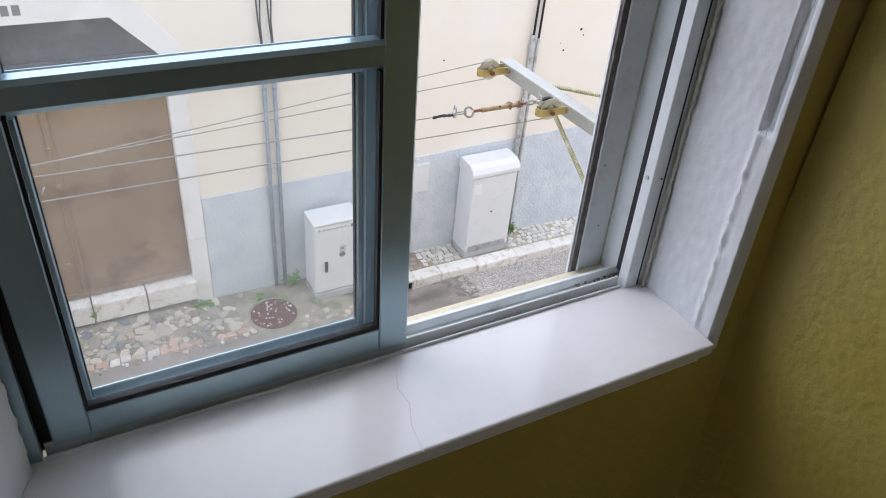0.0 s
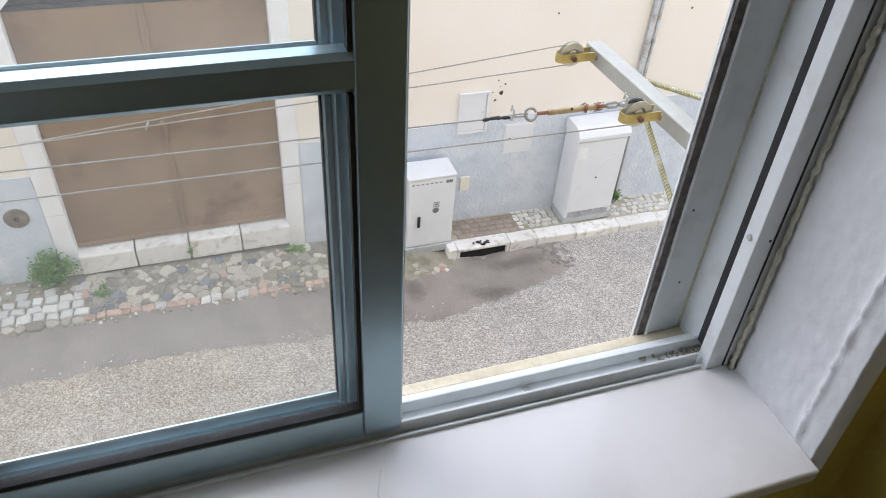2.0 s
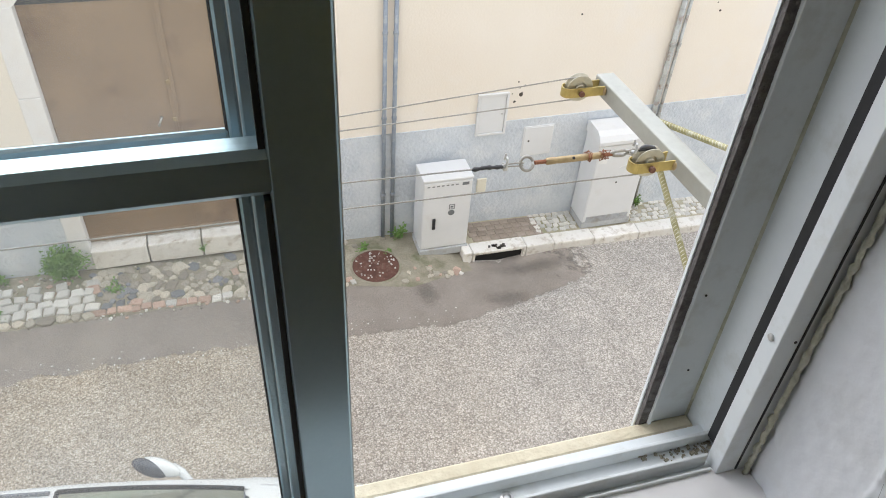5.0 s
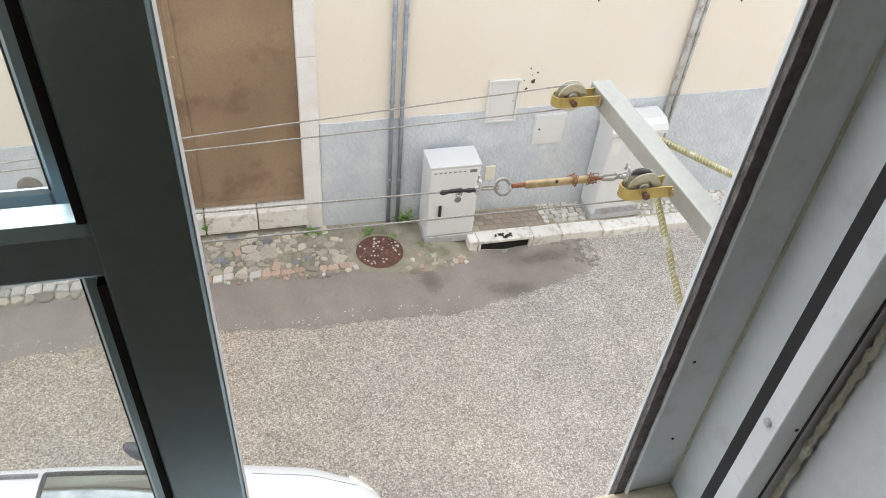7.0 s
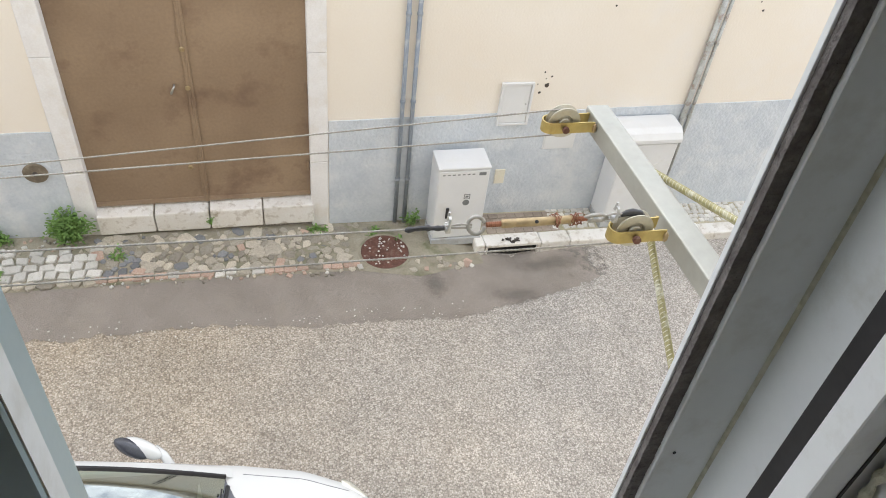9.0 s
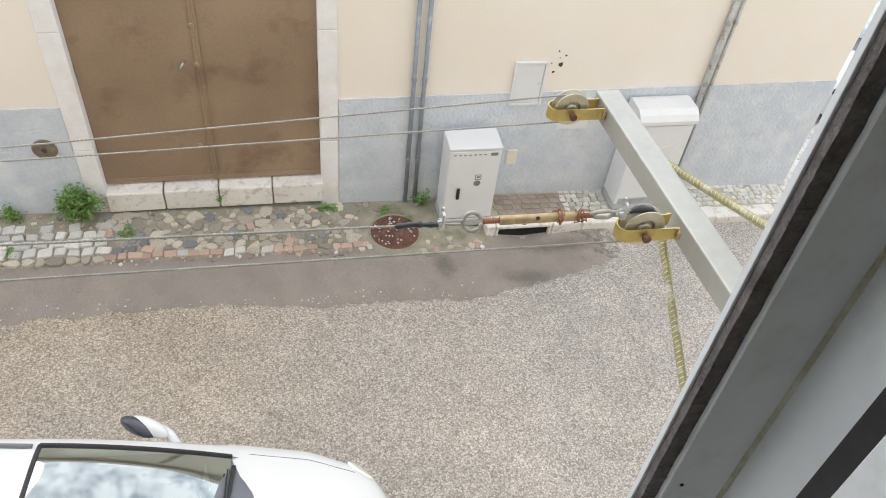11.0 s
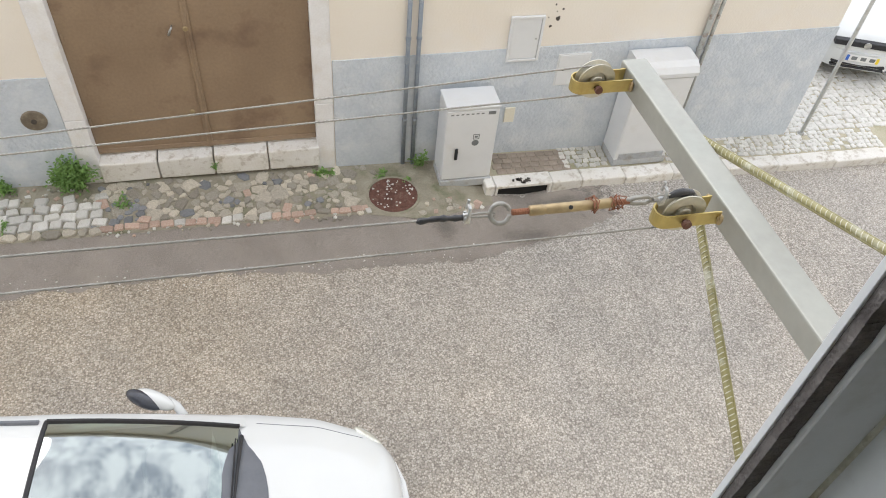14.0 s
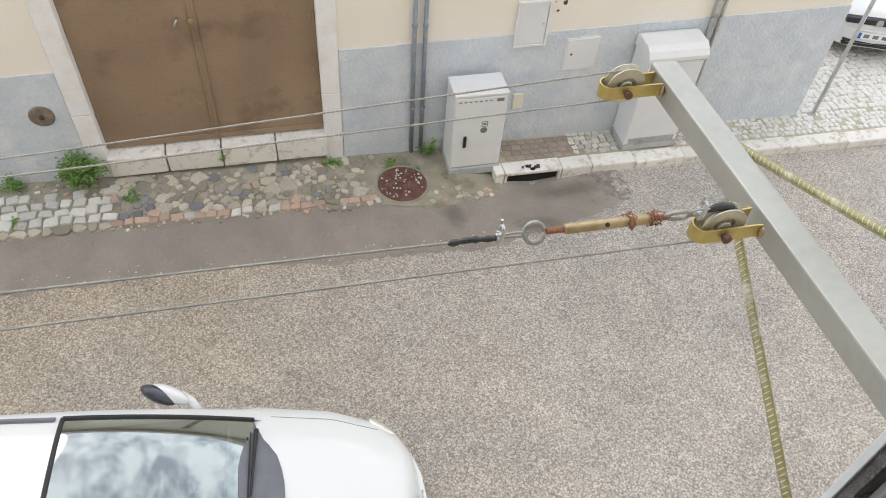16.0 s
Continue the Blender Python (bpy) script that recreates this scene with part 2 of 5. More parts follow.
MARBLE = material("white_marble", (0.75, 0.735, 0.725), (0.80, 0.79, 0.785), 0.15, scale=4, fine=25, bump=0.05, depth=0.002, third=(0.60, 0.58, 0.575), amount3=0.4, scale3=2.6, grain=0.05)
WHITE_PLASTER = material("white_reveal_plaster", (0.70, 0.71, 0.725), (0.77, 0.78, 0.79), 0.75, scale=7, fine=35, bump=0.7, depth=0.008, third=(0.60, 0.60, 0.58), amount3=0.4, scale3=9, bump_scale=14, grain=0.08)
FILLER = material("old_filler", (0.44, 0.43, 0.31), (0.62, 0.61, 0.51), 0.9, scale=30, fine=120, bump=0.9, depth=0.006)
YELLOW = material("yellow_wall_paint", (0.41, 0.32, 0.066), (0.47, 0.375, 0.095), 0.45, scale=3, fine=40, bump=0.75, depth=0.006, bump_scale=45, grain=0.08)
CEIL = material("white_ceiling_paint", (0.74, 0.73, 0.70), (0.79, 0.78, 0.75), 0.9, scale=3, fine=40, bump=0.2, depth=0.003)
FLOOR = material("dark_floor_wood", (0.10, 0.06, 0.035), (0.17, 0.105, 0.06), 0.5, scale=3, fine=40, bump=0.2, depth=0.003)
EXT = material("cream_exterior_render", (0.60, 0.53, 0.38), (0.68, 0.61, 0.46), 0.9, scale=5, fine=60, bump=0.7, depth=0.008)
ARM = material("silver_steel_paint", (0.315, 0.315, 0.28), (0.40, 0.40, 0.36), 0.42, metal=0.3, scale=6, fine=70, bump=0.12, depth=0.003, third=(0.38, 0.40, 0.36), amount3=0.5, scale3=11, grain=0.1)
ZINC = material("yellow_zinc_plate", (0.43, 0.325, 0.10), (0.50, 0.41, 0.18), 0.42, metal=0.6, scale=9, fine=60, bump=0.1, depth=0.002, third=(0.40, 0.20, 0.07), amount3=0.6, scale3=18)
WHEEL = material("grey_zinc_wheel", (0.47, 0.45, 0.38), (0.58, 0.56, 0.49), 0.4, metal=0.5, scale=12, fine=80, bump=0.15, depth=0.002, third=(0.50, 0.38, 0.16), amount3=0.5, scale3=14)
# The pale third tone stands for the white sheen on the bars.
ROD_PAINT = material("olive_painted_rebar", (0.24, 0.215, 0.09), (0.33, 0.30, 0.14), 0.4, scale=20, fine=120, bump=0.2, depth=0.002, third=(0.62, 0.62, 0.54), amount3=0.7, scale3=26)
# Highlights on the ribs are put into this pale colour.
ROD_RIB = material("pale_rib_highlight", (0.50, 0.47, 0.33), (0.66, 0.64, 0.54), 0.4, scale=30, fine=120, bump=0.1, depth=0.001)
DULL = material("dull_galvanised", (0.27, 0.26, 0.235), (0.40, 0.39, 0.36), 0.5, metal=0.5, scale=40, fine=160, bump=0.2, depth=0.001, third=(0.22, 0.16, 0.10), amount3=0.5, scale3=60)
WIRE = material("stranded_wire", (0.25, 0.24, 0.215), (0.40, 0.385, 0.345), 0.5, metal=0.1, scale=60, fine=300, bump=0.5, depth=0.001)
STEEL = material("worn_steel", (0.42, 0.42, 0.41), (0.56, 0.56, 0.54), 0.35, metal=0.8, scale=25, fine=120, bump=0.1, depth=0.001)
BRASS = material("tarnished_brass", (0.33, 0.245, 0.13), (0.42, 0.325, 0.185), 0.45, metal=0.5, scale=30, fine=120, bump=0.15, depth=0.001, third=(0.26, 0.15, 0.075), amount3=0.5, scale3=35)
RUSTWIRE = material("rusty_wire", (0.20, 0.075, 0.04), (0.30, 0.13, 0.07), 0.85, scale=60, fine=200, bump=0.4, depth=0.001)
TAPE = material("black_tape", (0.018, 0.018, 0.02), (0.05, 0.05, 0.052), 0.4, scale=60, fine=150, bump=0.6, depth=0.002)
CARWHITE = material("white_car_paint", (0.655, 0.67, 0.665), (0.675, 0.69, 0.685), 0.25, scale=1, fine=40, bump=0.0, grain=0.0, coat=0.8)
CARGREY = material("grey_car_plastic", (0.12, 0.13, 0.15), (0.16, 0.17, 0.19), 0.55, scale=8, fine=150, bump=0.2, depth=0.001)
CARDARK = material("dark_mirror_side", (0.05, 0.055, 0.07), (0.08, 0.085, 0.10), 0.2, scale=8, fine=150, bump=0.0)
CARSEAT = material("car_cloth", (0.035, 0.04, 0.037), (0.06, 0.065, 0.06), 0.9, scale=10, fine=150, bump=0.2, depth=0.001)
TYRE = material("tyre_rubber", (0.02, 0.02, 0.02), (0.035, 0.035, 0.035), 0.8, bump=0.3)
LAMP_GLASS = material("headlamp_lens", (0.60, 0.60, 0.52), (0.72, 0.71, 0.64), 0.12, metal=0.5, scale=20, bump=0.1)
PLATE_W = material("plate_white", (0.74, 0.74, 0.72), (0.78, 0.78, 0.76), 0.4, bump=0.0)
PLATE_BLUE = material("plate_blue", (0.02, 0.10, 0.45), (0.03, 0.13, 0.5), 0.4, bump=0.0)
PLATE_YEL = material("plate_yellow", (0.75, 0.55, 0.03), (0.8, 0.6, 0.05), 0.4, bump=0.0)
INK = material("grey_print", (0.13, 0.14, 0.14), (0.2, 0.21, 0.21), 0.7, bump=0.0)
CREAMPLATE = material("cream_plastic", (0.72, 0.68, 0.55), (0.76, 0.72, 0.60), 0.5, bump=0.1)
GASKET = material("black_rubber_seal", (0.008, 0.009, 0.010), (0.014, 0.015, 0.016), 0.75, bump=0.0)
PANE = bpy.data.materials.new("window_glass")
PANE.use_nodes = True
pn, pl = PANE.node_tree.nodes, PANE.node_tree.links
pn.remove(pn["Principled BSDF"])
clear, shine, film = pn.new("ShaderNodeBsdfTransparent"), pn.new("ShaderNodeBsdfGlossy"), pn.new("ShaderNodeBsdfTranslucent")
clear.inputs["Color"].default_value = (0.99, 0.997, 0.994, 1)
shine.inputs["Roughness"].default_value = 0.02
film.inputs["Color"].default_value = (0.72, 0.72, 0.70, 1)
fres, gloss_mix, dust_mix = pn.new("ShaderNodeLayerWeight"), pn.new("ShaderNodeMixShader"), pn.new("ShaderNodeMixShader")
steep, slight = pn.new("ShaderNodeMath"), pn.new("ShaderNodeMath")
steep.operation, steep.inputs[1].default_value = "POWER", 5.0
slight.operation, slight.inputs[1].default_value, slight.inputs[2].default_value = "MULTIPLY_ADD", 0.25, 0.014
pl.new(fres.outputs["Facing"], steep.inputs[0])
pl.new(steep.outputs[0], slight.inputs[0])
pco, ptx, prg = pn.new("ShaderNodeTexCoord"), pn.new("ShaderNodeTexNoise"), pn.new("ShaderNodeMapRange")
ptx.inputs["Scale"].default_value, ptx.inputs["Detail"].default_value = 4, 3
prg.inputs[1].default_value, prg.inputs[2].default_value, prg.inputs[3].default_value, prg.inputs[4].default_value = 0.3, 0.75, 0.016, 0.034
pl.new(pco.outputs["Object"], ptx.inputs["Vector"])
pl.new(ptx.outputs["Fac"], prg.inputs[0])
pl.new(slight.outputs[0], gloss_mix.inputs[0])
pl.new(clear.outputs[0], gloss_mix.inputs[1])
pl.new(shine.outputs[0], gloss_mix.inputs[2])
pl.new(prg.outputs[0], dust_mix.inputs[0])
pl.new(gloss_mix.outputs[0], dust_mix.inputs[1])
pl.new(film.outputs[0], dust_mix.inputs[2])
pl.new(dust_mix.outputs[0], pn["Material Output"].inputs["Surface"])
WINDSCREEN = bpy.data.materials.new("green_windscreen")
WINDSCREEN.use_nodes = True
pn, pl = WINDSCREEN.node_tree.nodes, WINDSCREEN.node_tree.links
pn.remove(pn["Principled BSDF"])
clear, shine, fres, mixed, slight = pn.new("ShaderNodeBsdfTransparent"), pn.new("ShaderNodeBsdfGlossy"), pn.new("ShaderNodeLayerWeight"), pn.new("ShaderNodeMixShader"), pn.new("ShaderNodeMath")
clear.inputs["Color"].default_value = (0.24, 0.38, 0.31, 1)
shine.inputs["Color"].default_value = (0.90, 0.98, 0.96, 1)
shine.inputs["Roughness"].default_value = 0.03
slight.operation, slight.inputs[1].default_value, slight.inputs[2].default_value = "MULTIPLY_ADD", 0.50, 0.26
pl.new(fres.outputs["Facing"], slight.inputs[0])
pl.new(slight.outputs[0], mixed.inputs[0])
pl.new(clear.outputs[0], mixed.inputs[1])
pl.new(shine.outputs[0], mixed.inputs[2])
pl.new(mixed.outputs[0], pn["Material Output"].inputs["Surface"])


# ---- building helpers ----
def mesh_of(bm, name, mat, smooth=False):
    me = bpy.data.meshes.new(name)
    bm.normal_update()
    bm.to_mesh(me)
    bm.free()
    me.materials.append(mat)
    if smooth:
        for p in me.polygons:
            p.use_smooth = True
    return me


def part(name, bm, mat, parent, label="", smooth=False):
    """One mesh under a thing or under a part, in that thing's own coordinates."""
    ob = new(name, mesh_of(bm, name, mat, smooth))
    ob.parent = parent
    return tagged(ob, label=label)


def thing(name, where, label, category, group="", rz=0.0, kind=""):
    ob = new(name)
    ob.empty_display_size = 0.05
    ob.matrix_world = pose(*where, 0, 0, rz)
    return tagged(ob, label, category, group, kind)


def solid(name, bm, mat, label, category, kind="structure", smooth=False):
    return tagged(new(name, mesh_of(bm, name, mat, smooth)), label, category, "", kind)


def box(bm, lo, hi, bevel=0.0, m=None, seg=1):
    """A box between two corners, its edges rounded by bevel."""
    g = bmesh.ops.create_cube(bm, size=1.0)
    vs = g["verts"]
    c = [(a + b) / 2 for a, b in zip(lo, hi)]
    s = [abs(b - a) for a, b in zip(lo, hi)]
    bmesh.ops.transform(bm, matrix=Matrix.LocRotScale(c, None, s), verts=vs)
    if bevel:
        es = list({e for v in vs for e in v.link_edges})
        r = bmesh.ops.bevel(bm, geom=es, offset=bevel, segments=seg, affect="EDGES", profile=0.5)
        vs = list({v for f in r["faces"] for v in f.verts} | {v for v in vs if v.is_valid})
    if m:
        bmesh.ops.transform(bm, matrix=m, verts=[v for v in vs if v.is_valid])
    return bm


def boxes(*pairs, bevel=0.0):
    bm = bmesh.new()
    for lo, hi in pairs:
        box(bm, lo, hi, bevel)
    return bm


def prism(bm, outline, y0, y1, axis="y"):
    """An outline of (a, b) pairs pushed along one axis."""
    def at(a, b, c):
        return {"y": (a, c, b), "z": (a, b, c), "x": (c, a, b)}[axis]
    n = len(outline)
    f0 = [bm.verts.new(at(a, b, y0)) for a, b in outline]
    f1 = [bm.verts.new(at(a, b, y1)) for a, b in outline]
    bm.faces.new(f0)
    bm.faces.new(list(reversed(f1)))
    for i in range(n):
        bm.faces.new((f0[i], f1[i], f1[(i + 1) % n], f0[(i + 1) % n]))
    bmesh.ops.recalc_face_normals(bm, faces=bm.faces)
    return bm


def tube(bm, points, r, sides=10, caps=True):
    """A round bar along a line of points; r is one radius or one per point."""
    pts = [Vector(p) for p in points]
    rad = r if isinstance(r, (list, tuple)) else [r] * len(pts)
    rings, ref = [], None
    for i, p in enumerate(pts):
        d = (pts[min(i + 1, len(pts) - 1)] - pts[max(i - 1, 0)]).normalized()
        if ref is None:
            ref = d.orthogonal().normalized()
        ref = (ref - d * ref.dot(d)).normalized()
        side = d.cross(ref)
        rings.append([bm.verts.new(p + rad[i] * (math.cos(a) * ref + math.sin(a) * side))
                      for a in (2 * math.pi * k / sides for k in range(sides))])
    for a, b in zip(rings, rings[1:]):
        for k in range(sides):
            bm.faces.new((a[k], a[(k + 1) % sides], b[(k + 1) % sides], b[k]))
    if caps:
        bm.faces.new(list(reversed(rings[0])))
        bm.faces.new(rings[-1])
    return bm


def lathe(bm, profile, centre, axis, sides=28):
    """A turned form: profile of (radius, along) about an axis through centre."""
    c, ax = Vector(centre), Vector(axis).normalized()
    u = ax.orthogonal().normalized()
    w = ax.cross(u)
    rings = [[bm.verts.new(c + ax * h + r * (math.cos(t) * u + math.sin(t) * w))
              for t in (2 * math.pi * k / sides for k in range(sides))] for r, h in profile]
    for a, b in zip(rings, rings[1:]):
        for k in range(sides):
            bm.faces.new((a[k], a[(k + 1) % sides], b[(k + 1) % sides], b[k]))
    bm.faces.new(list(reversed(rings[0])))
    bm.faces.new(rings[-1])
    bmesh.ops.recalc_face_normals(bm, faces=bm.faces)
    return bm


def ground(x, y):
    """Height of the street: it falls to the east and rises a little to its crown."""
    e = max(0.0, min(1.0, (x - 3.4) / 0.7))
    g = max(0.0, min(1.0, (y + 1.6) / 0.8))
    gutter = 0.05 * e * g + 0.105 * g * max(0.0, 1 - abs(x - 4.5) / 0.9)
    return -0.35 - 0.028 * max(-14.0, min(20.0, x)) + 0.03 * max(0.0, min(-y, 4.0)) - gutter


def paved(x):
    """Height of the raised pavement along the wall."""
    return -0.265 - 0.028 * min(20.0, x)


# ---- the street ----
bm = bmesh.new()
xs = [-300, -60, -14, -8, -5, -3, -2, -1, 0, 1, 2, 3, 3.4, 3.6, 3.85, 4.1, 4.3, 4.5, 4.7, 4.9, 5.15, 5.4, 6, 7, 8, 9, 11, 14, 20, 60, 300]
ys = [-300, -60, -12, -8, -4, -3, -2, -1.6, -1.4, -1.2, -1.0, -0.8, -0.6, -0.3, 0, 4, 12, 60, 300]
grid = [[bm.verts.new((x, y, ground(x, y))) for y in ys] for x in xs]
for i in range(len(xs) - 1):
    for j in range(len(ys) - 1):
        bm.faces.new((grid[i][j], grid[i + 1][j], grid[i + 1][j + 1], grid[i][j + 1]))
solid("road", bm, ROAD, "beige chip-seal street surface of small bedded stones", "road")


def strip(edge_a, edge_b, lift, step=0.025, wobble=0.04, seed=3):
    """A sheet laid on the street between two wavering edges, given as (x, y) runs."""
    bm = bmesh.new()
    def along(run, x):
        for (x0, y0), (x1, y1) in zip(run, run[1:]):
            if x0 <= x <= x1:
                return y0 + (y1 - y0) * (x - x0) / (x1 - x0)
        return run[-1][1]
    x, last = edge_a[0][0], None
    while x <= edge_a[-1][0] + 1e-6:
        ya = along(edge_a, x) + wobble * (noise.noise((x * 3.1, seed, 0)) + 0.7 * noise.noise((x * 11, seed, 4)) + 0.45 * noise.noise((x * 31, seed, 2)))
        yb = along(edge_b, x) + wobble * (noise.noise((x * 3.7, seed + 9, 0)) + 0.7 * noise.noise((x * 13, seed, 8)))
        row = []
        for k in range(13):
            y = ya + (yb - ya) * k / 12
            row.append(bm.verts.new((x, y, ground(x, y) + lift)))
        if last:
            for k in range(12):
                bm.faces.new((last[k], row[k], row[k + 1], last[k + 1]))
        last = row
        x += step
    bmesh.ops.recalc_face_normals(bm, faces=bm.faces)
    return bm


asphalt = solid("road_patch", strip([(-14, -1.8), (-1.65, -1.75), (-0.56, -1.73), (0.61, -1.67), (1.46, -1.80), (2.48, -1.81), (3.48, -1.85), (4.29, -1.69), (5.38, -1.38), (6.1, -0.98), (6.9, -0.74)],
                     [(-14, -0.9), (-1.77, -0.9), (2.36, -0.88), (3.16, -1.02), (3.7, -0.9), (4.1, -0.66), (6.9, -0.64)], 0.006, wobble=0.075),
      ASPHALT, "dark grey smooth asphalt repair along the kerb", "asphalt strip")
for x0, x1, y0, y1 in ((3.10, 3.50, -1.62, -0.90), (3.85, 4.80, -1.80, -1.30), (4.3, 5.7, -1.20, -0.70)):
    solid("damp_patch", strip([(x0, y0), (x1, y0)], [(x0, y1), (x1, y1)], 0.011, step=0.02, wobble=0.0), DAMP, "damp darker stain on the asphalt", "damp patch")
cobble_bed = solid("cobble_bed", strip([(-6, -0.93), (-1.77, -0.96), (0.63, -0.93), (2.36, -0.94), (3.16, -1.12), (3.7, -0.98), (4.05, -0.86)],
                          [(-6, 0.0), (4.05, 0.0)], 0.012, wobble=0.012), DIRT, "earth and old mortar bed with moss", "dirt strip")

# ---- the facade across the street ----
# TOP is out of view, set by how much sky light the window gets.
X0, X1, TOP = -14.0, 8.71, 5.6
DL, DR, DTOP, CUT = -0.65, 1.91, 3.55, 0.46
bm = bmesh.new()
box(bm, (X0, 0, -1.0), (DL - 0.1, 0.35, TOP))
box(bm, (DR + 0.1, 0, -1.0), (X1, 0.35, TOP))
box(bm, (DL - 0.1, 0, DTOP + 0.1), (DR + 0.1, 0.35, TOP))
box(bm, (X1 - 0.35, 0.35, -1.2), (X1, 14, TOP))
solid("wall_north", bm, CREAM, "cream painted plaster facade across the street", "wall")
bm = bmesh.new()
for a, b in ((X0, DL - 0.225), (DR + 0.225, X1)):
    n = int((b - a) / 0.12)
    top = []
    for i in range(n + 1):
        x = a + (b - a) * i / n
        top.append((x, 1.20 + 0.011 * (x - 2) * (x > 2) + 0.006 * noise.noise((x * 4, 0, 2))))
    prism(bm, [(a, -1.0)] + [(b, -1.0)] + list(reversed(top)), -0.014, 0.0)
box(bm, (X1, -0.014, -1.2), (X1 + 0.014, 14, 1.27))
solid("wall_base_band", bm, GREY_BAND, "rough blue-grey rendered base band of the facade", "wall base")
solid("roof_north", boxes(((X0, -0.3, TOP), (X1 + 0.3, 14, TOP + 0.25))), LIMESTONE, "plain flat roof edge of the facade", "roof")

# stone surround of the door: jambs, chamfered lintel, sill blocks
surround = tagged(new("door_surround"), "whitewashed stone surround of a wide doorway", "door surround", kind="structure")
for a, b in ((DL - 0.22, DL), (DR, DR + 0.215)):
    bm = bmesh.new()
    for z0, z1 in ((-0.42, 0.62), (0.625, 2.1), (2.105, 3.08)):
        box(bm, (a, -0.025, z0), (b, 0.17, z1), 0.008)
    part("jamb", bm, JAMB, surround)
bm = bmesh.new()
prism(bm, [(DL - 0.22, 3.08), (DL, 3.08), (DL + CUT, DTOP), (DR - CUT, DTOP), (DR, 3.08), (DR + 0.215, 3.08), (DR + 0.215, 3.16),
           (DR - CUT + 0.12, DTOP + 0.33), (DL + CUT - 0.12, DTOP + 0.33), (DL - 0.22, 3.16)], -0.025, 0.30)
lintel = part("lintel", bm, JAMB, surround)
bm = bmesh.new()
prism(bm, [(DL - 0.22, 3.16), (DL + CUT - 0.12, DTOP + 0.33), (DL - 0.22, DTOP + 0.33)], 0.002, 0.30)
prism(bm, [(DR + 0.215, 3.16), (DR + 0.215, DTOP + 0.33), (DR - CUT + 0.12, DTOP + 0.33)], 0.002, 0.30)
part("spandrel", bm, CREAM, surround)
part("number_bars", boxes(((0.50, -0.029, 3.64), (0.57, -0.024, 3.74)), ((0.60, -0.029, 3.64), (0.67, -0.024, 3.74))), INK, lintel, "two grey painted bars")
for a, b in ((DL - 0.01, -0.008), (0.008, 0.642), (0.658, 1.292), (1.308, DR + 0.02)):
    bm = box(bmesh.new(), (a, -0.07, -0.30), (b, 0.17, 0.0), 0.018, seg=2)
    for v in bm.verts:
        if v.co.z > -0.05:
            v.co.z += 0.12 * min(0, v.co.y - 0.05) + 0.006 * noise.noise(v.co * 7)
        v.co.y += 0.012 * noise.noise(v.co * 5)
    part("sill_stone", bm, LIMESTONE, surround)

# double-leaf metal door with a dusty panel above
door = tagged(new("door_1"), "closed brown painted double-leaf metal door", "door", kind="structure")
MID = 0.63
for name, a, b in (("leaf", DL, MID - 0.004), ("leaf", MID + 0.004, DR)):
    bm = bmesh.new()
    box(bm, (a, 0.10, 0.02), (b, 0.135, 3.06), 0.004)
    box(bm, (a + 0.01, 0.086, 0.03), (b - 0.01, 0.10, 0.10), 0.004)
    leaf = part(name, bm, BROWN_DOOR, door)
    bm = bmesh.new()
    for z in (0.5, 1.6, 2.7):
        x = a + 0.02 if a < 0 else b - 0.02
        tube(bm, [(x, 0.095, z - 0.06), (x, 0.095, z + 0.06)], 0.014)
    part("hinge", bm, BROWN_DOOR, leaf)
part("cover_strip", boxes(((MID - 0.035, 0.078, 0.03), (MID + 0.035, 0.099, 3.05)), ((MID - 0.008, 0.072, 0.03), (MID + 0.008, 0.078, 3.05)), bevel=0.003), BROWN_DOOR, door)
bm = tube(bmesh.new(), [(0.47, 0.10, 1.68), (0.47, 0.05, 1.68), (0.455, 0.042, 1.66), (0.43, 0.04, 1.60)], 0.012, 8)
part("handle", bm, STEEL, door, "worn metal lever handle", True)
for z in (1.65, 2.12, 0.55):
    part("lock_disc", lathe(bmesh.new(), [(0.03, 0), (0.03, 0.008), (0.022, 0.014)], (MID - 0.02 if z != 0.55 else 0.5, 0.078 if z != 0.55 else 0.10, z), (0, -1, 0), 16), BRASS, door, "small round brass lock")
bm = bmesh.new()
prism(bm, [(DL, 3.09), (DR, 3.09), (DR - CUT, DTOP), (DL + CUT, DTOP)], 0.12, 0.15)
part("upper_panel", bm, DARK_PANEL, door, "dusty dark grey panel above the leaves")
part("transom_bar", boxes(((DL, 0.09, 3.05), (DR, 0.15, 3.10)), bevel=0.004), DARK_PANEL, door)

# pipes and boxes on the facade
for x in (3.0, 3.125):
    t = thing("conduit", (x, -0.045, ground(x, 0)), "grey painted conduit running down the wall", "pipe", "grey conduits")
    bm = tube(bmesh.new(), [(0, 0, 0), (0, 0, 3.55)], 0.026, 14)
    part("pipe", bm, PIPE_GREY, t, smooth=True)
    for z in (0.75, 1.9, 3.0):
        part("clip", lathe(bmesh.new(), [(0.033, -0.015), (0.033, 0.015)], (0, 0, z), (0, 0, 1), 14), PIPE_GREY, t)
    bm = bmesh.new()
    for k in range(2):
        tube(bm, [(0.012 * k, 0, 3.5), (0.02 * k - 0.02, 0.01, 3.8), (-0.03 + 0.05 * k, 0.02, 4.1), (0.05 * k - 0.03, 0.02, 4.6), (0.04 * k, 0.02, 5.7)], 0.009, 7)
    part("cable", bm, BLACK, t, "dark cable leaving the conduit", True)
